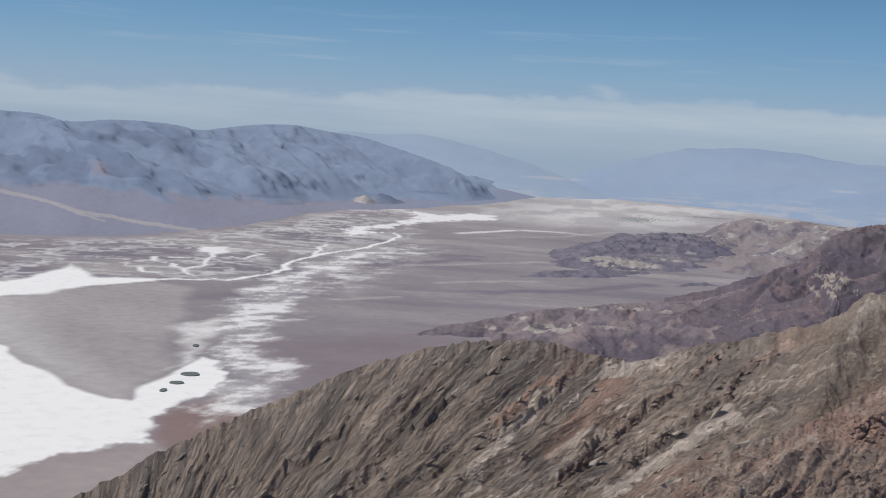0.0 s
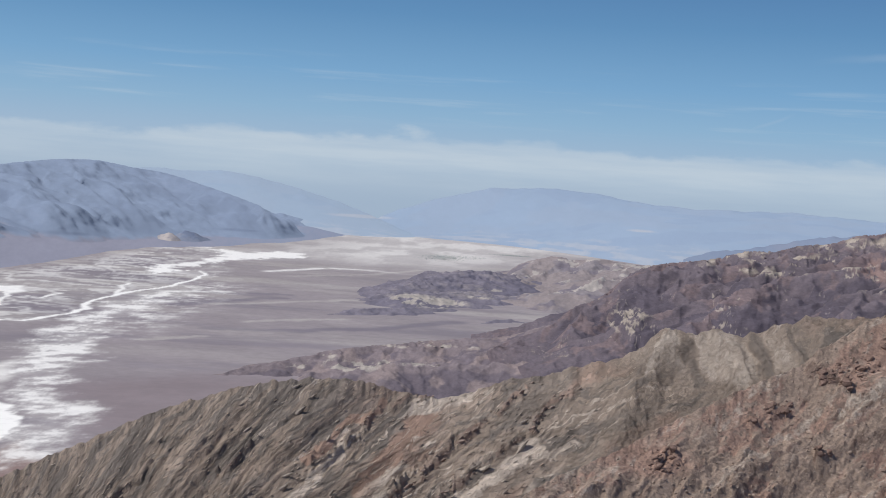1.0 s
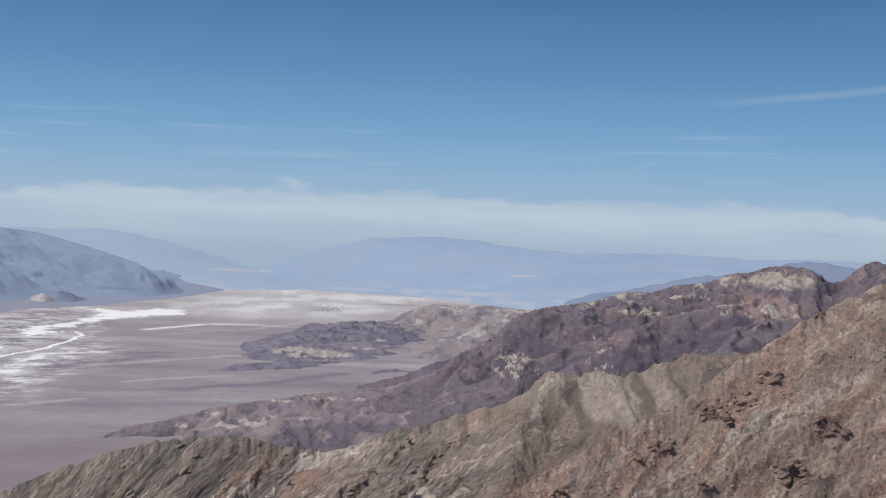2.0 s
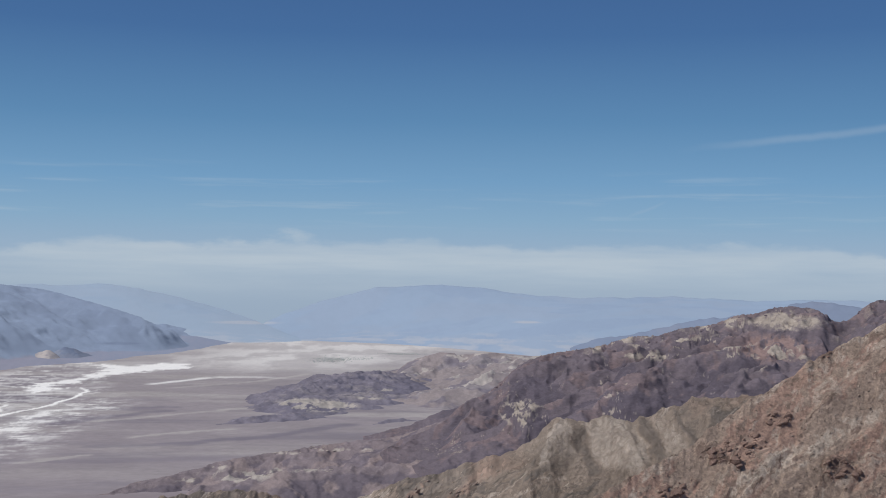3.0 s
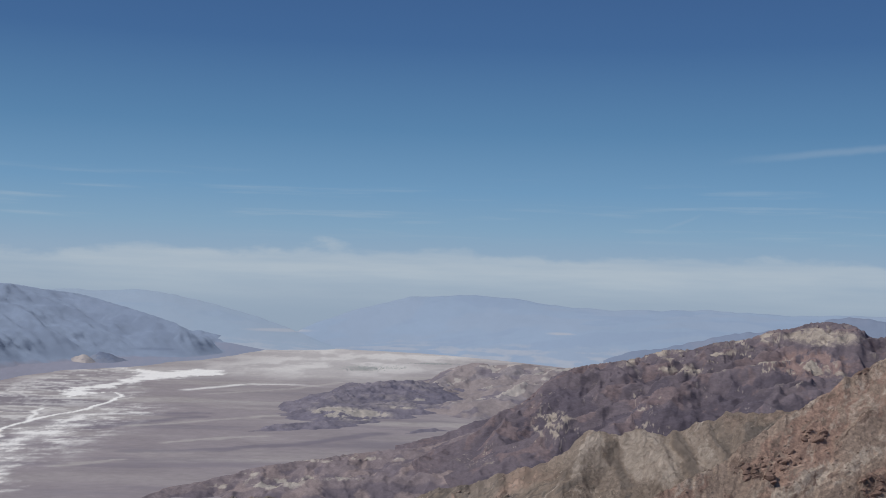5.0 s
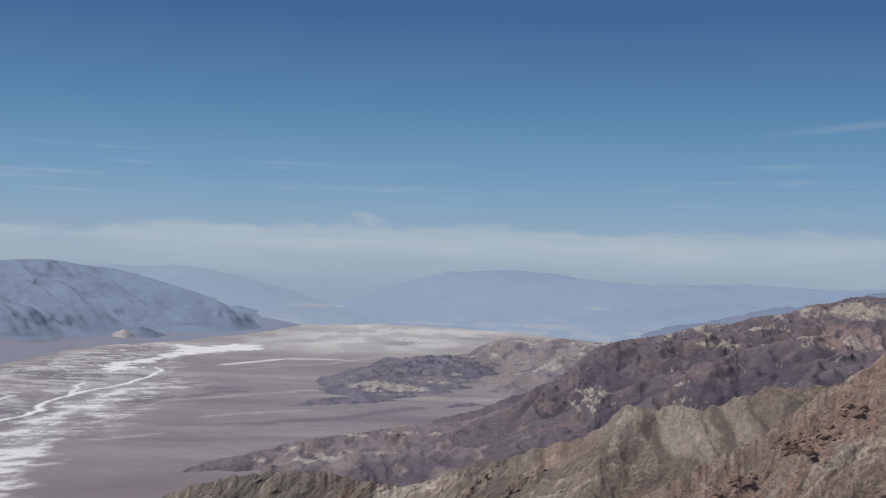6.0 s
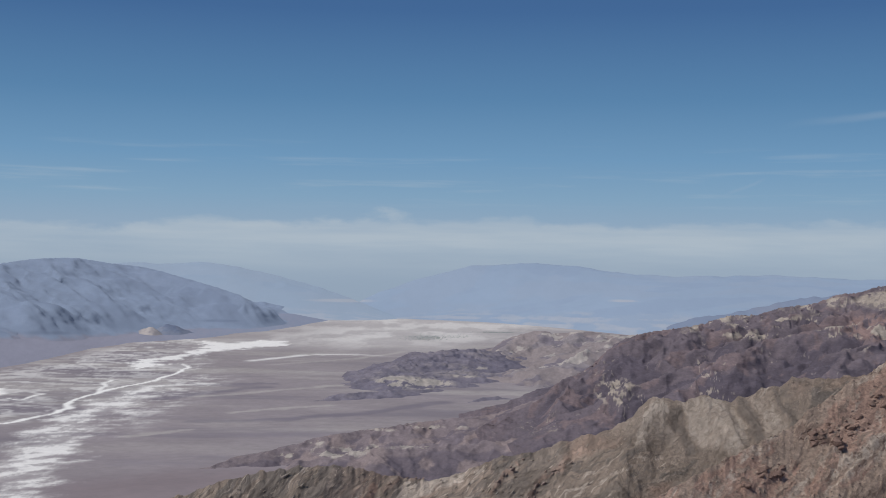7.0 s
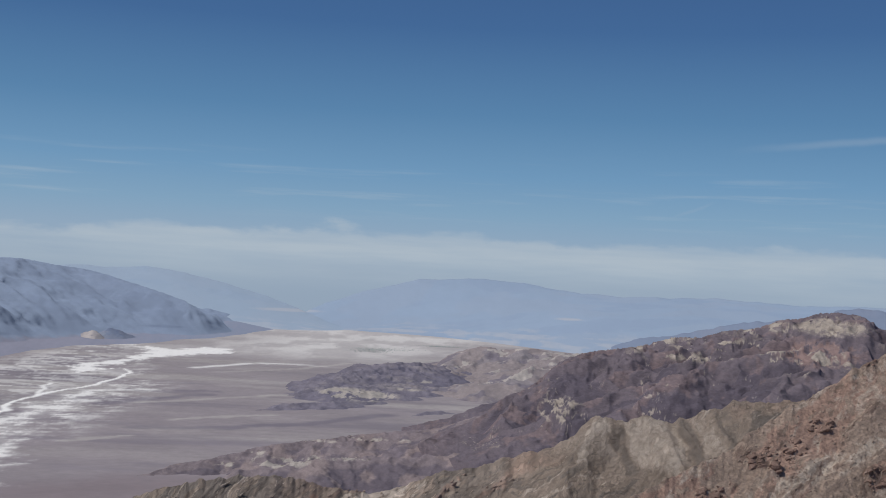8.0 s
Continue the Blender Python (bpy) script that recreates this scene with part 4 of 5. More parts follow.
def ridge_paint(x, y, az, v, el):
    p, q = fan_beds(az, el)
    p = p + 0.3 * fbm(az * 0.5, el * 0.5, 4, 128)
    n = fbm(p * 1.7, q * 0.22, 5, 135, 0.62)
    wa, we = az + 0.35 * fbm(az * 0.9, el * 0.9, 4, 139), el + 0.3 * fbm(az * 0.9, el * 0.9, 4, 140)
    pale = np.maximum(ridge_band(wa, we, -9.3, -16.4, -8.2, -14.4, 0.4), np.maximum(ridge_band(wa, we, -8.2, -14.4, -5.9, -11.9, 0.3), ridge_band(wa, we, 0.6, -13.6, 2.8, -11.6, 0.42)))
    pale = np.maximum(pale, ridge_band(wa, we, -2.6, -15.9, 0.2, -13.9, 0.4))
    pale = np.maximum(pale * smooth(n, -1.2, -0.3), 0.8 * smooth(fbm(p * 0.6, q * 0.12, 4, 136, 0.6), 0.05, 0.45) * smooth(n, -0.3, 0.3) * smooth(az, -8, -3) * (1 - smooth(az, 4, 7)))
    dome = np.clip(1.3 * spot(az, el, 11.0, -6.9, 4.2, 1.35), 0, 1)
    fan = np.where(az < 10.9, np.arctan2(az - 8.7, -5.2 - el), np.arctan2(az - 13.2, -4.6 - el))
    pale = np.maximum(pale * (1 - dome), dome * (0.55 + 0.45 * smooth(fbm(fan * 2.3 + 0.4 * fbm(az, el, 3, 144), el * 0.5, 5, 142, 0.65), -0.2, 0.6)))
    # Shade on the ribs' right flanks and gullies, painted as dark bands.
    gullies = np.maximum(ridge_band(wa, we, 9.3, -6.2, 10.2, -8.2, 0.5), np.maximum(ridge_band(wa, we, 12.4, -5.9, 13.4, -7.4, 0.4), ridge_band(wa, we, 14.0, -5.5, 14.8, -6.6, 0.35)))
    # The first rib's lit edge is painted pale.
    pale = np.maximum(pale * (1 - 0.9 * gullies), 0.9 * ridge_band(wa, we, 8.55, -6.1, 7.8, -7.7, 0.28))
    rust = np.maximum(ridge_band(wa, we, -8.2, -13.0, -4.6, -10.2, 0.32), 0.9 * ridge_band(wa, we, *GULLY))
    rust = np.maximum(rust * smooth(n, -1.5, -0.4), 0.3 * smooth(fbm(p * 0.7 + 4, q * 0.13, 4, 137, 0.6), 0.1, 0.5))
    dark = smooth(fbm(p * 0.9, q * 0.14, 5, 138, 0.65), -0.05, 0.45) * (1 - dome) * (1 - 0.5 * smooth(az, -4, 4))
    dark = np.maximum(dark, 0.9 * smooth(n, 0.25, 0.6) * (1 - dome))
    vein = smooth(1 - np.abs(fbm(p * 1.2, q * 0.09, 5, 147, 0.6)), 0.84, 0.98) * smooth(fbm(az * 0.35, el * 0.45, 4, 148), -0.25, 0.3) * (1 - dome)
    seam = smooth(1 - np.abs(fbm(p * 1.5 + 9, q * 0.11, 5, 149, 0.6)), 0.86, 0.98) * (1 - dome)
    standing = ribs_at(az, el)
    # The summit's painted shade joins the dark tone.
    dark = np.maximum(dark, 0.6 * gullies)
    pale = np.maximum(pale, 0.55 * vein * smooth(az, -16, -6) + 0.3 * vein) * (1 - standing)
    rust = np.maximum(rust, np.maximum(0.55 * standing, 0.55 * smooth(fbm(p * 0.5 + 20, q * 0.1, 4, 146), -0.1, 0.5) * smooth(az, -12, -2)))
    dark = np.maximum(dark, np.maximum(0.7 * seam, 0.6 * standing))
    return [np.clip(pale, 0, 1), np.maximum(rust * (1 - dome), 0.25 * dome), dark, 1 - 0.6 * dome]


RIDGE = [(-40, -23), (-33, -19.6), (-27.71, -16.88), (-25.97, -16.05), (-23.46, -14.69), (-20.9, -13.52), (-18.3, -12.43), (-15.68, -11.3), (-13.05, -10.26), (-10.92, -9.72), (-8.26, -9.2), (-6.2, -9.22),
         (-4.6, -9.4), (-3.6, -9.6), (-1.35, -9.62), (0.2, -9.1), (1.48, -8.6), (2.74, -8.4), (5.2, -7.6), (6.21, -7.3), (7.2, -6.75), (8.25, -6.0), (9.04, -5.82), (10.6, -5.8), (12.65, -5.62),
         (13.4, -5.26), (14.39, -4.86), (15.38, -4.62), (16.87, -4.44), (18.5, -4.4), (24, -4.6), (32, -5)]
RIDGE_ROCK = dict(base=(0.285, 0.23, 0.188), pale=(0.455, 0.385, 0.325), rust=(0.31, 0.214, 0.168), dark=(0.185, 0.158, 0.138))
ridge = hill("rocky_ridge", rock_material("ridge_rock", grain=1.5, relief=0.3, blotch=0.2, beds_grain=True, blocks=0.15, block_scale=1.0, **RIDGE_ROCK),
             RIDGE, [(-40, 80), (-10, 92), (10, 95), (32, 80)], [(-40, 62), (-10, 72), (10, 74), (32, 63)],
             [(-40, -46), (-28, -38), (-10, -28), (10, -26), (32, -22)], 0.055, 260, ridge_relief, ridge_paint, jag=0.12, jag_scale=1.8, grain=True)
tagged(ridge, "rugged grey-brown rocky ridge with slanting strata", "ridge")


# ---- overlook hillside
EDGE = [(-180, -22), (-30, -26), (-12, -22), (-4, -18.4), (-0.59, -15.91), (3.12, -13.43), (5.3, -12.2), (7, -11.3), (9.45, -9.8), (12, -8.2), (14.4, -6.85), (15.65, -5.85), (16.9, -4.9), (18.4, -3.95),
        (20.13, -2.7), (21.82, -1.67), (23.44, -0.89), (28, 1.0), (36, 2.5), (60, -6), (100, -20), (180, -22)]
# dark outcrops on the hillside: heading, angle, breadth
OUTCROPS = [(8.6, -11.75, 0.7), (13.75, -8.85, 0.5), (12.6, -9.4, 0.35), (16.3, -7.1, 0.8), (17.3, -6.5, 0.5), (19.5, -9.6, 0.7), (3.1, -13.6, 0.4), (15.7, -10.6, 0.35), (18.4, -5.5, 0.4), (21.1, -7.6, 0.6), (20.3, -2.55, 0.3)]


def build_overlook():
    az = np.concatenate([np.arange(-180, -10, 2.0), np.arange(-10, 30, 0.055), np.arange(30, 181, 2.0)])
    ec = curve(az, EDGE)
    rc = curve(az, [(-180, 14), (-30, 14), (-5, 22), (10, 34), (25, 44), (60, 40), (120, 16), (180, 14)])
    ef = np.minimum(ec - 8.5, -21)
    rf = rc * 0.76
    zc, zf = rc * np.tan(np.radians(ec)), rf * np.tan(np.radians(ef))
    vi = np.linspace(0, 1, 16)[:-1, None]
    ri, zi = 0.001 + rf * vi, -1.7 + (zf + 1.7) * vi
    v = np.linspace(0, 1, 250)[:, None]
    r = rf + (rc - rf) * v
    z = zf + (zc - zf) * v + rc * np.radians(0.16 * fbm(az * 1.6, 0 * az, 5, 141)) * smooth(v, 0.85, 1.0) ** 2
    a2 = np.broadcast_to(az, r.shape)
    el = np.degrees(np.arctan2(z, r))
    p, q = strata(a2, el, 42)
    wp, wq = p + 0.3 * fbm(a2, el, 3, 150), q + 0.3 * fbm(a2, el, 3, 151)
    near = np.zeros_like(r)
    for a, e, w in OUTCROPS:
        near = np.maximum(near, np.clip(1.4 * spot(a2, el, a, e, w, w * 0.6), 0, 1))
    z = z + (0.55 * (ridged(p * 0.28, q * 0.12, 3, 143) - 0.4) + 0.10 * fbm(wp * 0.9, wq * 0.6, 4, 145, 0.55) + 0.085 * cells(wp * 1.5, wq * 1.1, 340) * (0.6 + 2.2 * near)
             + 0.04 * cells(wp * 3.8, wq * 3.0, 350) * (1 + near) + 0.12 * near) * np.sin(np.pi * np.clip(v, 0, 0.97)) ** 0.6
    el = np.degrees(np.arctan2(z, r))
    SURFACES["overlook_hillside"] = (az, r, z, el)
    grit = fbm(wp * 2.4, wq * 1.6, 5, 152, 0.7)
    chute = fbm(p * 1.1 + 0.3 * fbm(a2, el, 3, 153), q * 0.12, 5, 154, 0.6)
    pale = np.maximum(0.6 * smooth(chute, -0.05, 0.5) * smooth(grit, -0.7, 0.4), 0.3 * smooth(grit, 0.35, 0.8))
    scree = np.maximum(ridge_band(a2 + 0.3 * grit, el, 16.8, -8.7, 19.0, -7.0, 0.8), ridge_band(a2 + 0.3 * grit, el, 19.6, -7.2, 21.5, -5.6, 0.6))
    pale = np.maximum(pale, 0.7 * scree * smooth(grit, -0.8, 0.3))
    rust = smooth(fbm(p * 0.45 + 5, q * 0.2, 5, 148, 0.6), -0.15, 0.4) * 0.9 * smooth(grit, -0.9, 0.1)
    rust = np.maximum(rust, np.clip(1.3 * spot(a2, el, 7.8, -11.8, 2.4, 0.8) + 1.2 * spot(a2, el, 18.3, -6.2, 1.2, 0.7), 0, 1))
    dark = np.maximum(0.6 * smooth(fbm(wp * 1.3, wq * 0.5, 6, 149, 0.7), 0.2, 0.65), near * smooth(grit, -0.5, 0.2))
    w = np.linspace(0, 1, 12)[1:, None]
    rb, zb = rc * (1 + 5.5 * w), z[-1] + (FLOOR - 6 - z[-1]) * w ** 0.95
    beds = [np.concatenate([np.repeat(b[:1], len(vi), 0), b, np.repeat(b[-1:], len(w), 0)]) for b in (pale * (1 - near), rust, dark)]
    r, z = np.concatenate([ri, r, rb]), np.concatenate([zi, z, zb])
    s, c = np.sin(np.radians(az)), np.cos(np.radians(az))
    shift = np.concatenate([0.4 * (1 - vi), 0 * v, 0 * w])
    ob = sheet("overlook_hillside", r * s + shift, r * c - shift, z, rock_material("hillside_rubble", grain=9.0, relief=0.06, blotch=0.16, beds_grain=False, blocks=0.14, block_scale=9.0, **HILLSIDE_ROCK), beds)
    return tagged(ob, "steep reddish-brown rubble hillside below the overlook", "hillside")


HILLSIDE_ROCK = dict(base=(0.315, 0.24, 0.192), pale=(0.45, 0.375, 0.31), rust=(0.335, 0.225, 0.178), dark=(0.165, 0.115, 0.095))
hillside = build_overlook()


# ---- loose and standing rocks
def rock_mesh(name, seed, stretch, material, level=2):
    """An angular block: a ball cut by random planes and roughened."""
    rnd = random.Random(seed)
    bm = bmesh.new()
    bmesh.ops.create_icosphere(bm, subdivisions=level, radius=1.0)
    cuts = []
    for _ in range(9):
        n = Vector((rnd.uniform(-1, 1), rnd.uniform(-1, 1), rnd.uniform(-0.6, 1))).normalized()
        cuts.append((n, rnd.uniform(0.45, 0.8)))
    for vert in bm.verts:
        for n, d in cuts:
            over = vert.co.dot(n) - d
            if over > 0:
                vert.co -= n * over
        vert.co += vert.co.normalized() * 0.10 * noise.noise(vert.co * 2.3 + Vector((seed, 0, 0)))
        vert.co = Vector((vert.co.x * stretch[0], vert.co.y * stretch[1], vert.co.z * stretch[2]))
    me = bpy.data.meshes.new(name)
    bm.to_mesh(me)
    bm.free()
    me.materials.append(material)
    return me


def surface_at(name, az, el):
    """The place on a hill that is seen at that heading and angle from the overlook."""
    azs, r, z, els = SURFACES[name]
    k = int(np.argmin(np.abs(azs - az)))
    i = int(min(np.searchsorted(np.maximum.accumulate(els[:, k]), el), len(els) - 1))
    a = radians(az)
    return Vector((r[i, k] * math.sin(a), r[i, k] * math.cos(a), z[i, k]))


def child(name, me, parent, matrix):
    ob = new(name, me)
    ob.parent = parent
    ob.matrix_basis = matrix
    return ob


def strew(parent, surface, name, meshes, count, az_range, depth, size, seed, keep=None, lean=40.0):
    """Blocks over a hill: depth is the range of angles below its skyline."""
    rnd = random.Random(seed)
    azs, _, _, els = SURFACES[surface]
    made = 0
    while made < count:
        az = rnd.uniform(*az_range)
        top = float(np.max(els[:, int(np.argmin(np.abs(azs - az)))]))
        el = top - rnd.uniform(*depth)
        if keep and not keep(az, el, rnd):
            continue
        at = surface_at(surface, az, el)
        s = size[0] * (size[1] / size[0]) ** (rnd.random() ** 1.8)
        turn = Euler((rnd.uniform(-0.25, 0.25), -radians(lean) + rnd.uniform(-0.2, 0.2), -radians(az) + rnd.uniform(-0.4, 0.4)))
        rock = child(name, meshes[rnd.randrange(len(meshes))], parent, Matrix.LocRotScale(at + Vector((0, 0, -0.4 * s)), turn, (s, s, s)))
        if parent is None:
            tagged(rock, "small buff boulder lying on the rubble hillside", "boulder", group="boulders on the hillside")
        made += 1


grey_stone = rock_material("ridge_outcrop", (0.27, 0.23, 0.197), (0.35, 0.3, 0.26), (0.2, 0.15, 0.12), (0.11, 0.1, 0.09), 2.2, 0.03, blotch=0.4, beds_grain=False)
pale_stone = rock_material("pale_outcrop", (0.36, 0.31, 0.26), (0.4, 0.35, 0.3), (0.3, 0.24, 0.19), (0.2, 0.17, 0.15), 2.2, 0.03, blotch=0.3, beds_grain=False)
red_stone = rock_material("red_outcrop", (0.2, 0.135, 0.11), (0.25, 0.2, 0.17), (0.2, 0.12, 0.1), (0.11, 0.08, 0.07), 6.0, 0.02, blotch=0.35, beds_grain=False)
buff_stone = rock_material("buff_block", (0.27, 0.21, 0.172), (0.33, 0.27, 0.22), (0.25, 0.16, 0.12), (0.12, 0.09, 0.08), 6.0, 0.02, blotch=0.35, beds_grain=False)
volcanic_stone = rock_material("volcanic_block", (0.15, 0.12, 0.135), (0.3, 0.25, 0.23), (0.2, 0.15, 0.14), (0.1, 0.085, 0.1), 0.3, 0, blotch=0.25, beds_grain=False)
blades = [rock_mesh("outcrop", 200 + k, (3.0, 0.8, 0.6), grey_stone) for k in range(5)]
pale_blades = [rock_mesh("pale_outcrop", 220 + k, (3.0, 0.8, 0.55), pale_stone) for k in range(3)]
red_blocks = [rock_mesh("outcrop", 240 + k, (1.5, 0.8, 0.8), red_stone) for k in range(5)]
buff_blocks = [rock_mesh("boulder", 260 + k, (1.0, 0.8, 0.65), buff_stone) for k in range(4)]
def rib(line, count, size, seed):
    """A standing bed of broken blocks along a line of headings and angles."""
    rnd = random.Random(seed)
    for k in range(count):
        t = (k + rnd.random()) / count * (len(line) - 1)
        i = min(int(t), len(line) - 2)
        f = t - i
        az = line[i][0] * (1 - f) + line[i + 1][0] * f + rnd.gauss(0, 0.1)
        el = line[i][1] * (1 - f) + line[i + 1][1] * f + rnd.gauss(0, 0.1)
        at, s = surface_at("rocky_ridge", az, el), size * rnd.uniform(0.45, 1.2)
        turn = Euler((rnd.uniform(-0.3, 0.3), -radians(42) + rnd.uniform(-0.25, 0.25), -radians(az) + rnd.uniform(-0.3, 0.3)))
        child("rib_block", rib_blocks[rnd.randrange(len(rib_blocks))], ridge, Matrix.LocRotScale(at + Vector((0, 0, -0.3 * s)), turn, (s, s, s)))


brown_stone = rock_material("rib_rock", (0.25, 0.19, 0.163), (0.33, 0.27, 0.23), (0.25, 0.17, 0.14), (0.11, 0.09, 0.08), 2.2, 0.03, blotch=0.4, beds_grain=False)
rib_blocks = [rock_mesh("rib_block", 310 + k, (2.0, 0.9, 0.7), brown_stone) for k in range(5)]
for number, (line, count, size) in enumerate(RIBS):
    rib(line, count, 0.4 * size, 40 + number)
strew(ridge, "rocky_ridge", "outcrop", blades, 60, (-26, 6), (0.05, 6.5), (0.12, 0.36), 1)
strew(ridge, "rocky_ridge", "pale_outcrop", pale_blades, 24, (-9, 5), (1.5, 6.5), (0.12, 0.4), 2)
strew(None, "overlook_hillside", "boulder", buff_blocks, 260, (2, 25), (0.1, 7.5), (0.03, 0.11), 3)
strew(hillside, "overlook_hillside", "outcrop", red_blocks, 190, (1, 24), (0.0, 8), (0.05, 0.2), 4,
      keep=lambda az, el, rnd: any(((az - a) / w) ** 2 + ((el - e) / (0.6 * w)) ** 2 < 1.6 for a, e, w in OUTCROPS))


strew(black, "dark_volcanic_ridge", "outcrop", [rock_mesh("outcrop", 290 + k, (1.5, 1.0, 0.5), volcanic_stone) for k in range(4)], 40, (5, 23), (0.0, 0.3), (0.9, 2.2), 6, lean=8.0)

pale_slabs = [rock_mesh("pale_slab", 300 + k, (3.2, 1.5, 0.35), rock_material("pale_slab", (0.38, 0.335, 0.295), (0.44, 0.39, 0.34), (0.3, 0.25, 0.22), (0.24, 0.2, 0.19), 0.3, 0, blotch=0.2, beds_grain=False)) for k in range(3)]
strew(foot, "badland_foothill", "pale_slab", pale_slabs, 36, (-9, 1), (0.05, 1.3), (0.5, 1.1), 7, lean=3.0,
      keep=lambda az, el, rnd: any(abs(az - a) < w and abs(el - e) < 0.12 for a, e, w in PALE_BEDS))


# ---- loose stones
def rubble(name, surface, count, az_range, depth, size, stretch, lean, seed, tints, keep=None):
    """Many small angular stones over a hill, joined into one mesh, each with its own tint."""
    rnd = np.random.default_rng(seed)
    azs, r, z, els = SURFACES[surface]
    corners = np.array([(1, 0, 0), (-1, 0, 0), (0, 1, 0), (0, -1, 0), (0, 0, 1), (0, 0, -1), (0.6, 0.55, 0.5), (-0.55, 0.5, 0.6), (0.5, -0.6, 0.55), (-0.6, -0.5, 0.5)])
    hull = bmesh.new()
    for co in corners:
        hull.verts.new(co)
    bmesh.ops.convex_hull(hull, input=hull.verts)
    hull.verts.index_update()
    tri = np.array([[vert.index for vert in f.verts] for f in hull.faces])
    hull.free()
    az = rnd.uniform(*az_range, count)
    cols = np.searchsorted(azs, az).clip(0, len(azs) - 1)
    low = rnd.uniform(0, 1, count) * (depth[1] - depth[0]) + depth[0]
    verts = []
    for k in range(count):
        column = els[:, cols[k]]
        top = int(np.argmax(column))
        i = int(min(np.searchsorted(np.maximum.accumulate(column[:top + 1]), column[top] - low[k]), top))
        if keep and not keep(az[k], column[i], rnd):
            continue
        s = size[0] * (size[1] / size[0]) ** (rnd.random() ** 2.2)
        c = corners * rnd.uniform(0.6, 1.15, (len(corners), 1)) * s * np.array(stretch)
        a = rnd.uniform(-0.35, 0.35) - radians(lean)
        c = np.stack([c[:, 0] * math.cos(a) + c[:, 2] * math.sin(a), c[:, 1], c[:, 2] * math.cos(a) - c[:, 0] * math.sin(a)], -1)
        h = -radians(az[k]) + rnd.uniform(-0.6, 0.6)
        c = np.stack([c[:, 0] * math.cos(h) - c[:, 1] * math.sin(h), c[:, 0] * math.sin(h) + c[:, 1] * math.cos(h), c[:, 2]], -1)
        g = radians(az[k])
        verts.append(c + np.array([r[i, cols[k]] * math.sin(g), r[i, cols[k]] * math.cos(g), z[i, cols[k]] - 0.05 * s]))
    n = len(verts)
    faces = (tri[None] + (np.arange(n) * len(corners))[:, None, None]).reshape(-1, 3)
    me = bpy.data.meshes.new(name)
    me.from_pydata(np.concatenate(verts).tolist(), [], faces.tolist())
    m = bpy.data.materials.new(name)
    m.use_nodes = True
    nt = m.node_tree
    b = nt.nodes["Principled BSDF"]
    b.inputs["Roughness"].default_value, b.inputs["Specular IOR Level"].default_value = 0.95, 0.15
    geo, ramp, speck, mixed = nt.nodes.new("ShaderNodeNewGeometry"), nt.nodes.new("ShaderNodeValToRGB"), nt.nodes.new("ShaderNodeTexNoise"), nt.nodes.new("ShaderNodeMix")
    nt.links.new(geo.outputs["Random Per Island"], ramp.inputs[0])
    ramp.color_ramp.elements[0].color, ramp.color_ramp.elements[1].color = (*tints[0], 1), (*tints[-1], 1)
    for k, tint in enumerate(tints[1:-1]):
        ramp.color_ramp.elements.new((k + 1) / (len(tints) - 1)).color = (*tint, 1)
    speck.inputs["Scale"].default_value, speck.inputs["Detail"].default_value = 14.0, 4.0
    mixed.data_type, mixed.blend_type = "RGBA", "SOFT_LIGHT"
    mixed.inputs["Factor"].default_value = 0.5
    nt.links.new(ramp.outputs[0], mixed.inputs["A"])
    nt.links.new(speck.outputs[0], mixed.inputs["B"])
    nt.links.new(mixed.outputs["Result"], b.inputs["Base Color"])
    me.materials.append(m)
    return new(name, me)


tagged(rubble("loose_stones", "overlook_hillside", 14000, (-4, 27), (0.0, 10), (0.009, 0.045), (1.5, 0.9, 0.5), 42, 21,
              [(0.2, 0.145, 0.12), (0.29, 0.215, 0.175), (0.33, 0.26, 0.215), (0.31, 0.21, 0.165), (0.43, 0.36, 0.3)]),
       "loose reddish-brown stones scattered over the rubble hillside", "stones", kind="stuff")
tagged(rubble("rock_slabs", "rocky_ridge", 4500, (-29, 9), (0.05, 8), (0.03, 0.1), (3.2, 0.8, 0.4), 43, 22,
              [(0.2, 0.17, 0.147), (0.29, 0.245, 0.208), (0.34, 0.285, 0.24), (0.4, 0.3, 0.235), (0.52, 0.45, 0.385)], keep=lambda az, el, rnd: az < 5.5 or rnd.random() < 0.1),
       "broken grey-brown rock slabs along the ridge's strata", "rocks", kind="stuff")


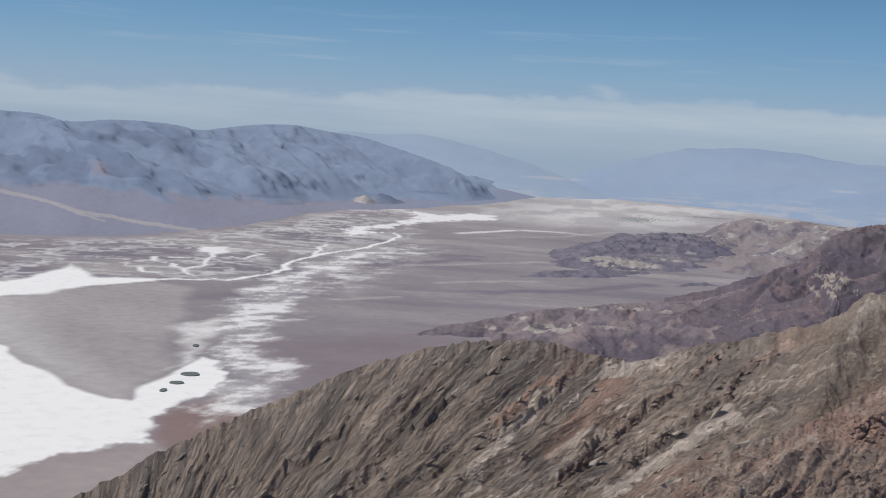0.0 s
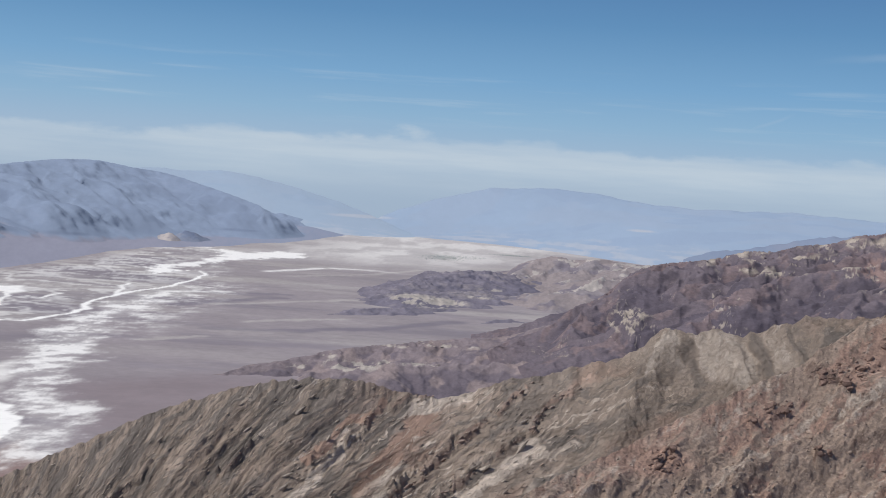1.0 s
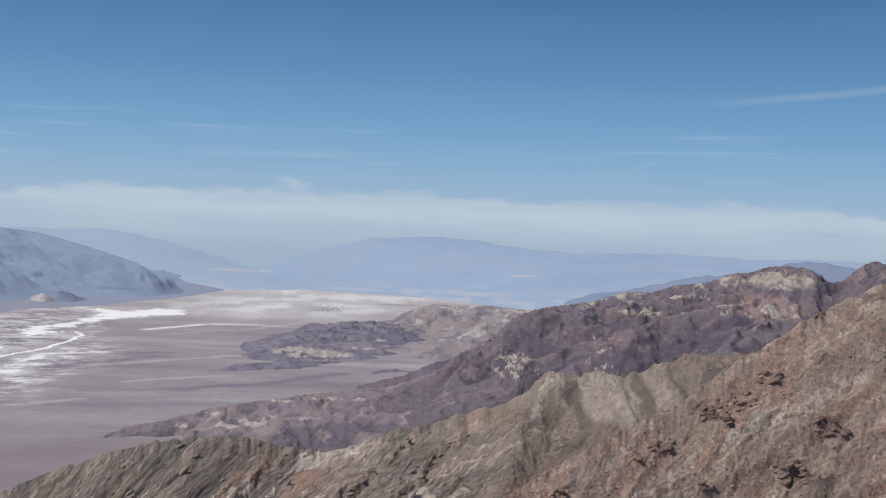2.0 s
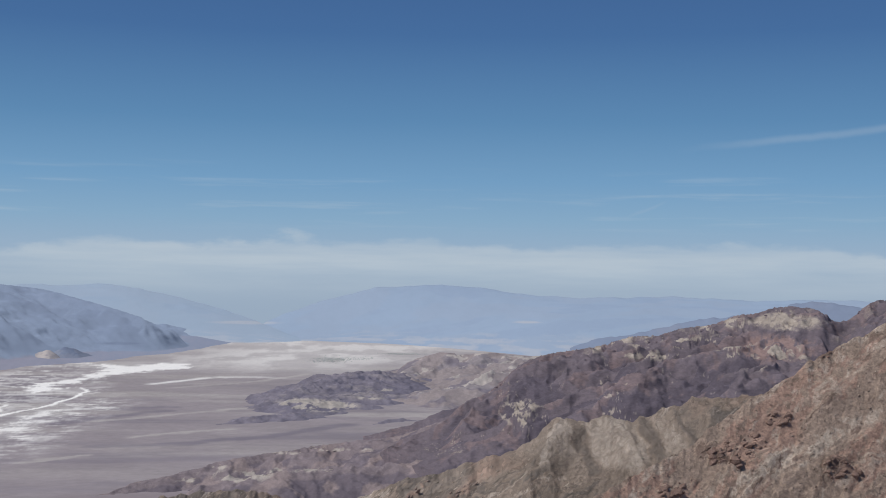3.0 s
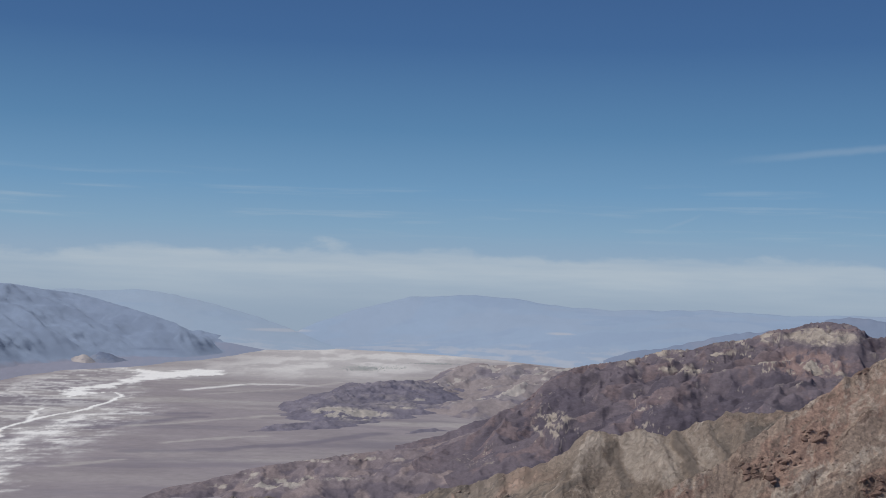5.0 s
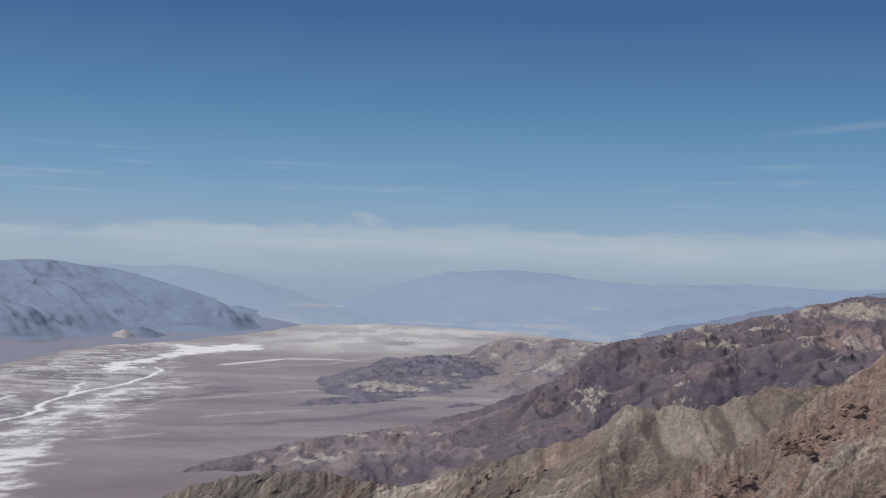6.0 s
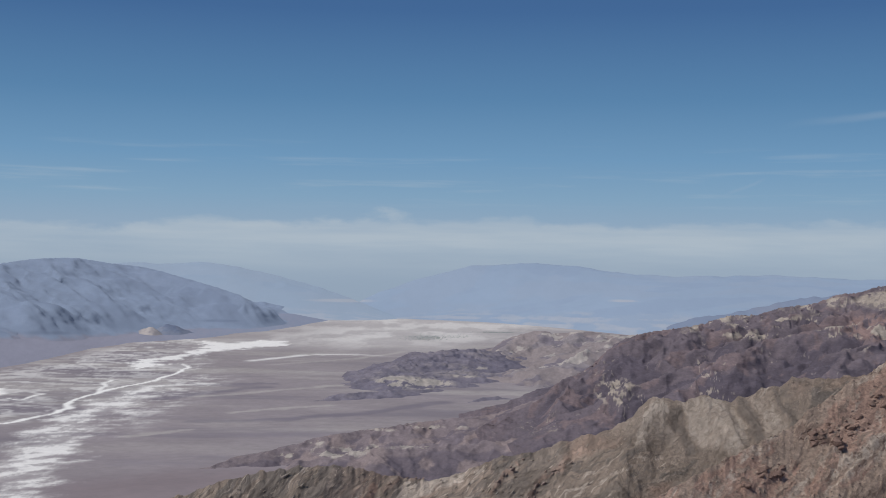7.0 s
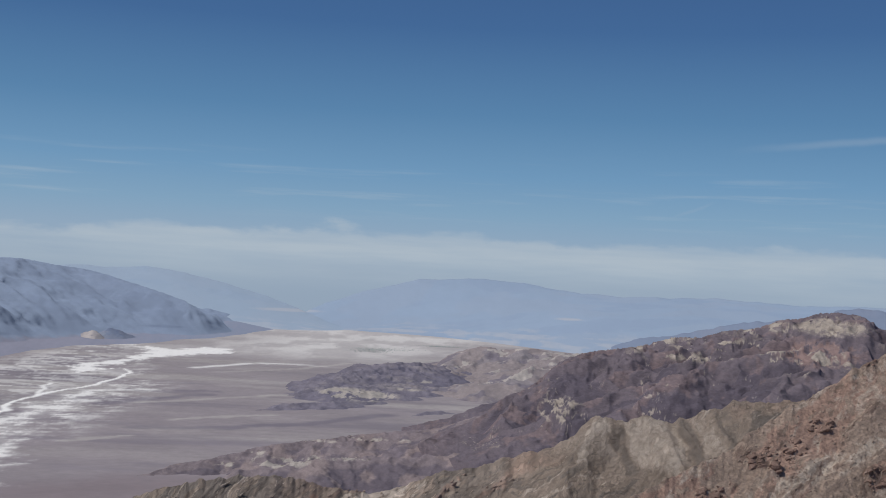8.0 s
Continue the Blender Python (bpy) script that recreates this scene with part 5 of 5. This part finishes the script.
# ---- oasis on the valley floor
def build_oasis():
    rnd = random.Random(9)
    leaf = bpy.data.materials.new("oasis_foliage")
    leaf.use_nodes = True
    nt = leaf.node_tree
    b = nt.nodes["Principled BSDF"]
    info, ramp = nt.nodes.new("ShaderNodeNewGeometry"), nt.nodes.new("ShaderNodeValToRGB")
    nt.links.new(info.outputs["Random Per Island"], ramp.inputs[0])
    ramp.color_ramp.elements[0].color, ramp.color_ramp.elements[1].color = (0.36, 0.39, 0.37, 1), (0.45, 0.46, 0.43, 1)
    nt.links.new(ramp.outputs[0], b.inputs["Base Color"])
    b.inputs["Roughness"].default_value = 0.9
    bm = bmesh.new()
    for cx, cy, wx, wy, n in ((-125, 3120, 62, 130, 700), (70, 3440, 62, 30, 330), (-40, 3200, 50, 90, 60)):
        for _ in range(n):
            x, y, s = cx + rnd.gauss(0, 0.45) * wx, cy + rnd.gauss(0, 0.5) * wy, rnd.uniform(0.5, 1.2)
            made = bmesh.ops.create_icosphere(bm, subdivisions=1, radius=s, matrix=Matrix.Translation((x, y, FLOOR + 0.4 * s)))
            for vert in made["verts"]:
                vert.co += Vector((rnd.uniform(-1, 1), rnd.uniform(-1, 1), rnd.uniform(-1, 0.6))) * 0.3 * s
    me = bpy.data.meshes.new("oasis_trees")
    bm.to_mesh(me)
    bm.free()
    me.materials.append(leaf)
    tagged(new("oasis_trees", me), "distant grey-green oasis trees on the valley floor", "trees", kind="stuff")


build_oasis()


# ---- salt ponds
def pond(x, y, rx, ry, turn):
    bm = bmesh.new()
    n = 28
    ring = []
    for k in range(n):
        a = 2 * math.pi * k / n
        s = 1 + 0.18 * noise.noise(Vector((math.cos(a) * 1.3 + x, math.sin(a) * 1.3 + y, 0)))
        px, py = rx * s * math.cos(a), ry * s * math.sin(a)
        ring.append(bm.verts.new((px * math.cos(turn) - py * math.sin(turn), px * math.sin(turn) + py * math.cos(turn), 0)))
    top = bm.faces.new(ring)
    low = bmesh.ops.extrude_face_region(bm, geom=[top])
    bmesh.ops.translate(bm, vec=(0, 0, 0.6), verts=[g for g in low["geom"] if isinstance(g, bmesh.types.BMVert)])
    me = bpy.data.meshes.new("salt_pond")
    bm.to_mesh(me)
    bm.free()
    me.materials.append(POND)
    ob = new("salt_pond", me)
    ob.location = (x, y, FLOOR + 0.3)
    return tagged(ob, "small dark brine pond in the salt crust", "pond", group="salt ponds")


POND = bpy.data.materials.new("brine")
POND.use_nodes = True
POND.node_tree.nodes["Principled BSDF"].inputs["Base Color"].default_value = (0.17, 0.18, 0.155, 1)
POND.node_tree.nodes["Principled BSDF"].inputs["Roughness"].default_value = 0.5
for spec in ((-332, 797, 6.4, 6.4, 0.2), (-329, 766, 4.8, 4.6, 0.2), (-327, 740, 2.2, 5, 0.2), (-373, 904, 2.4, 6, 0.3)):
    pond(*spec)
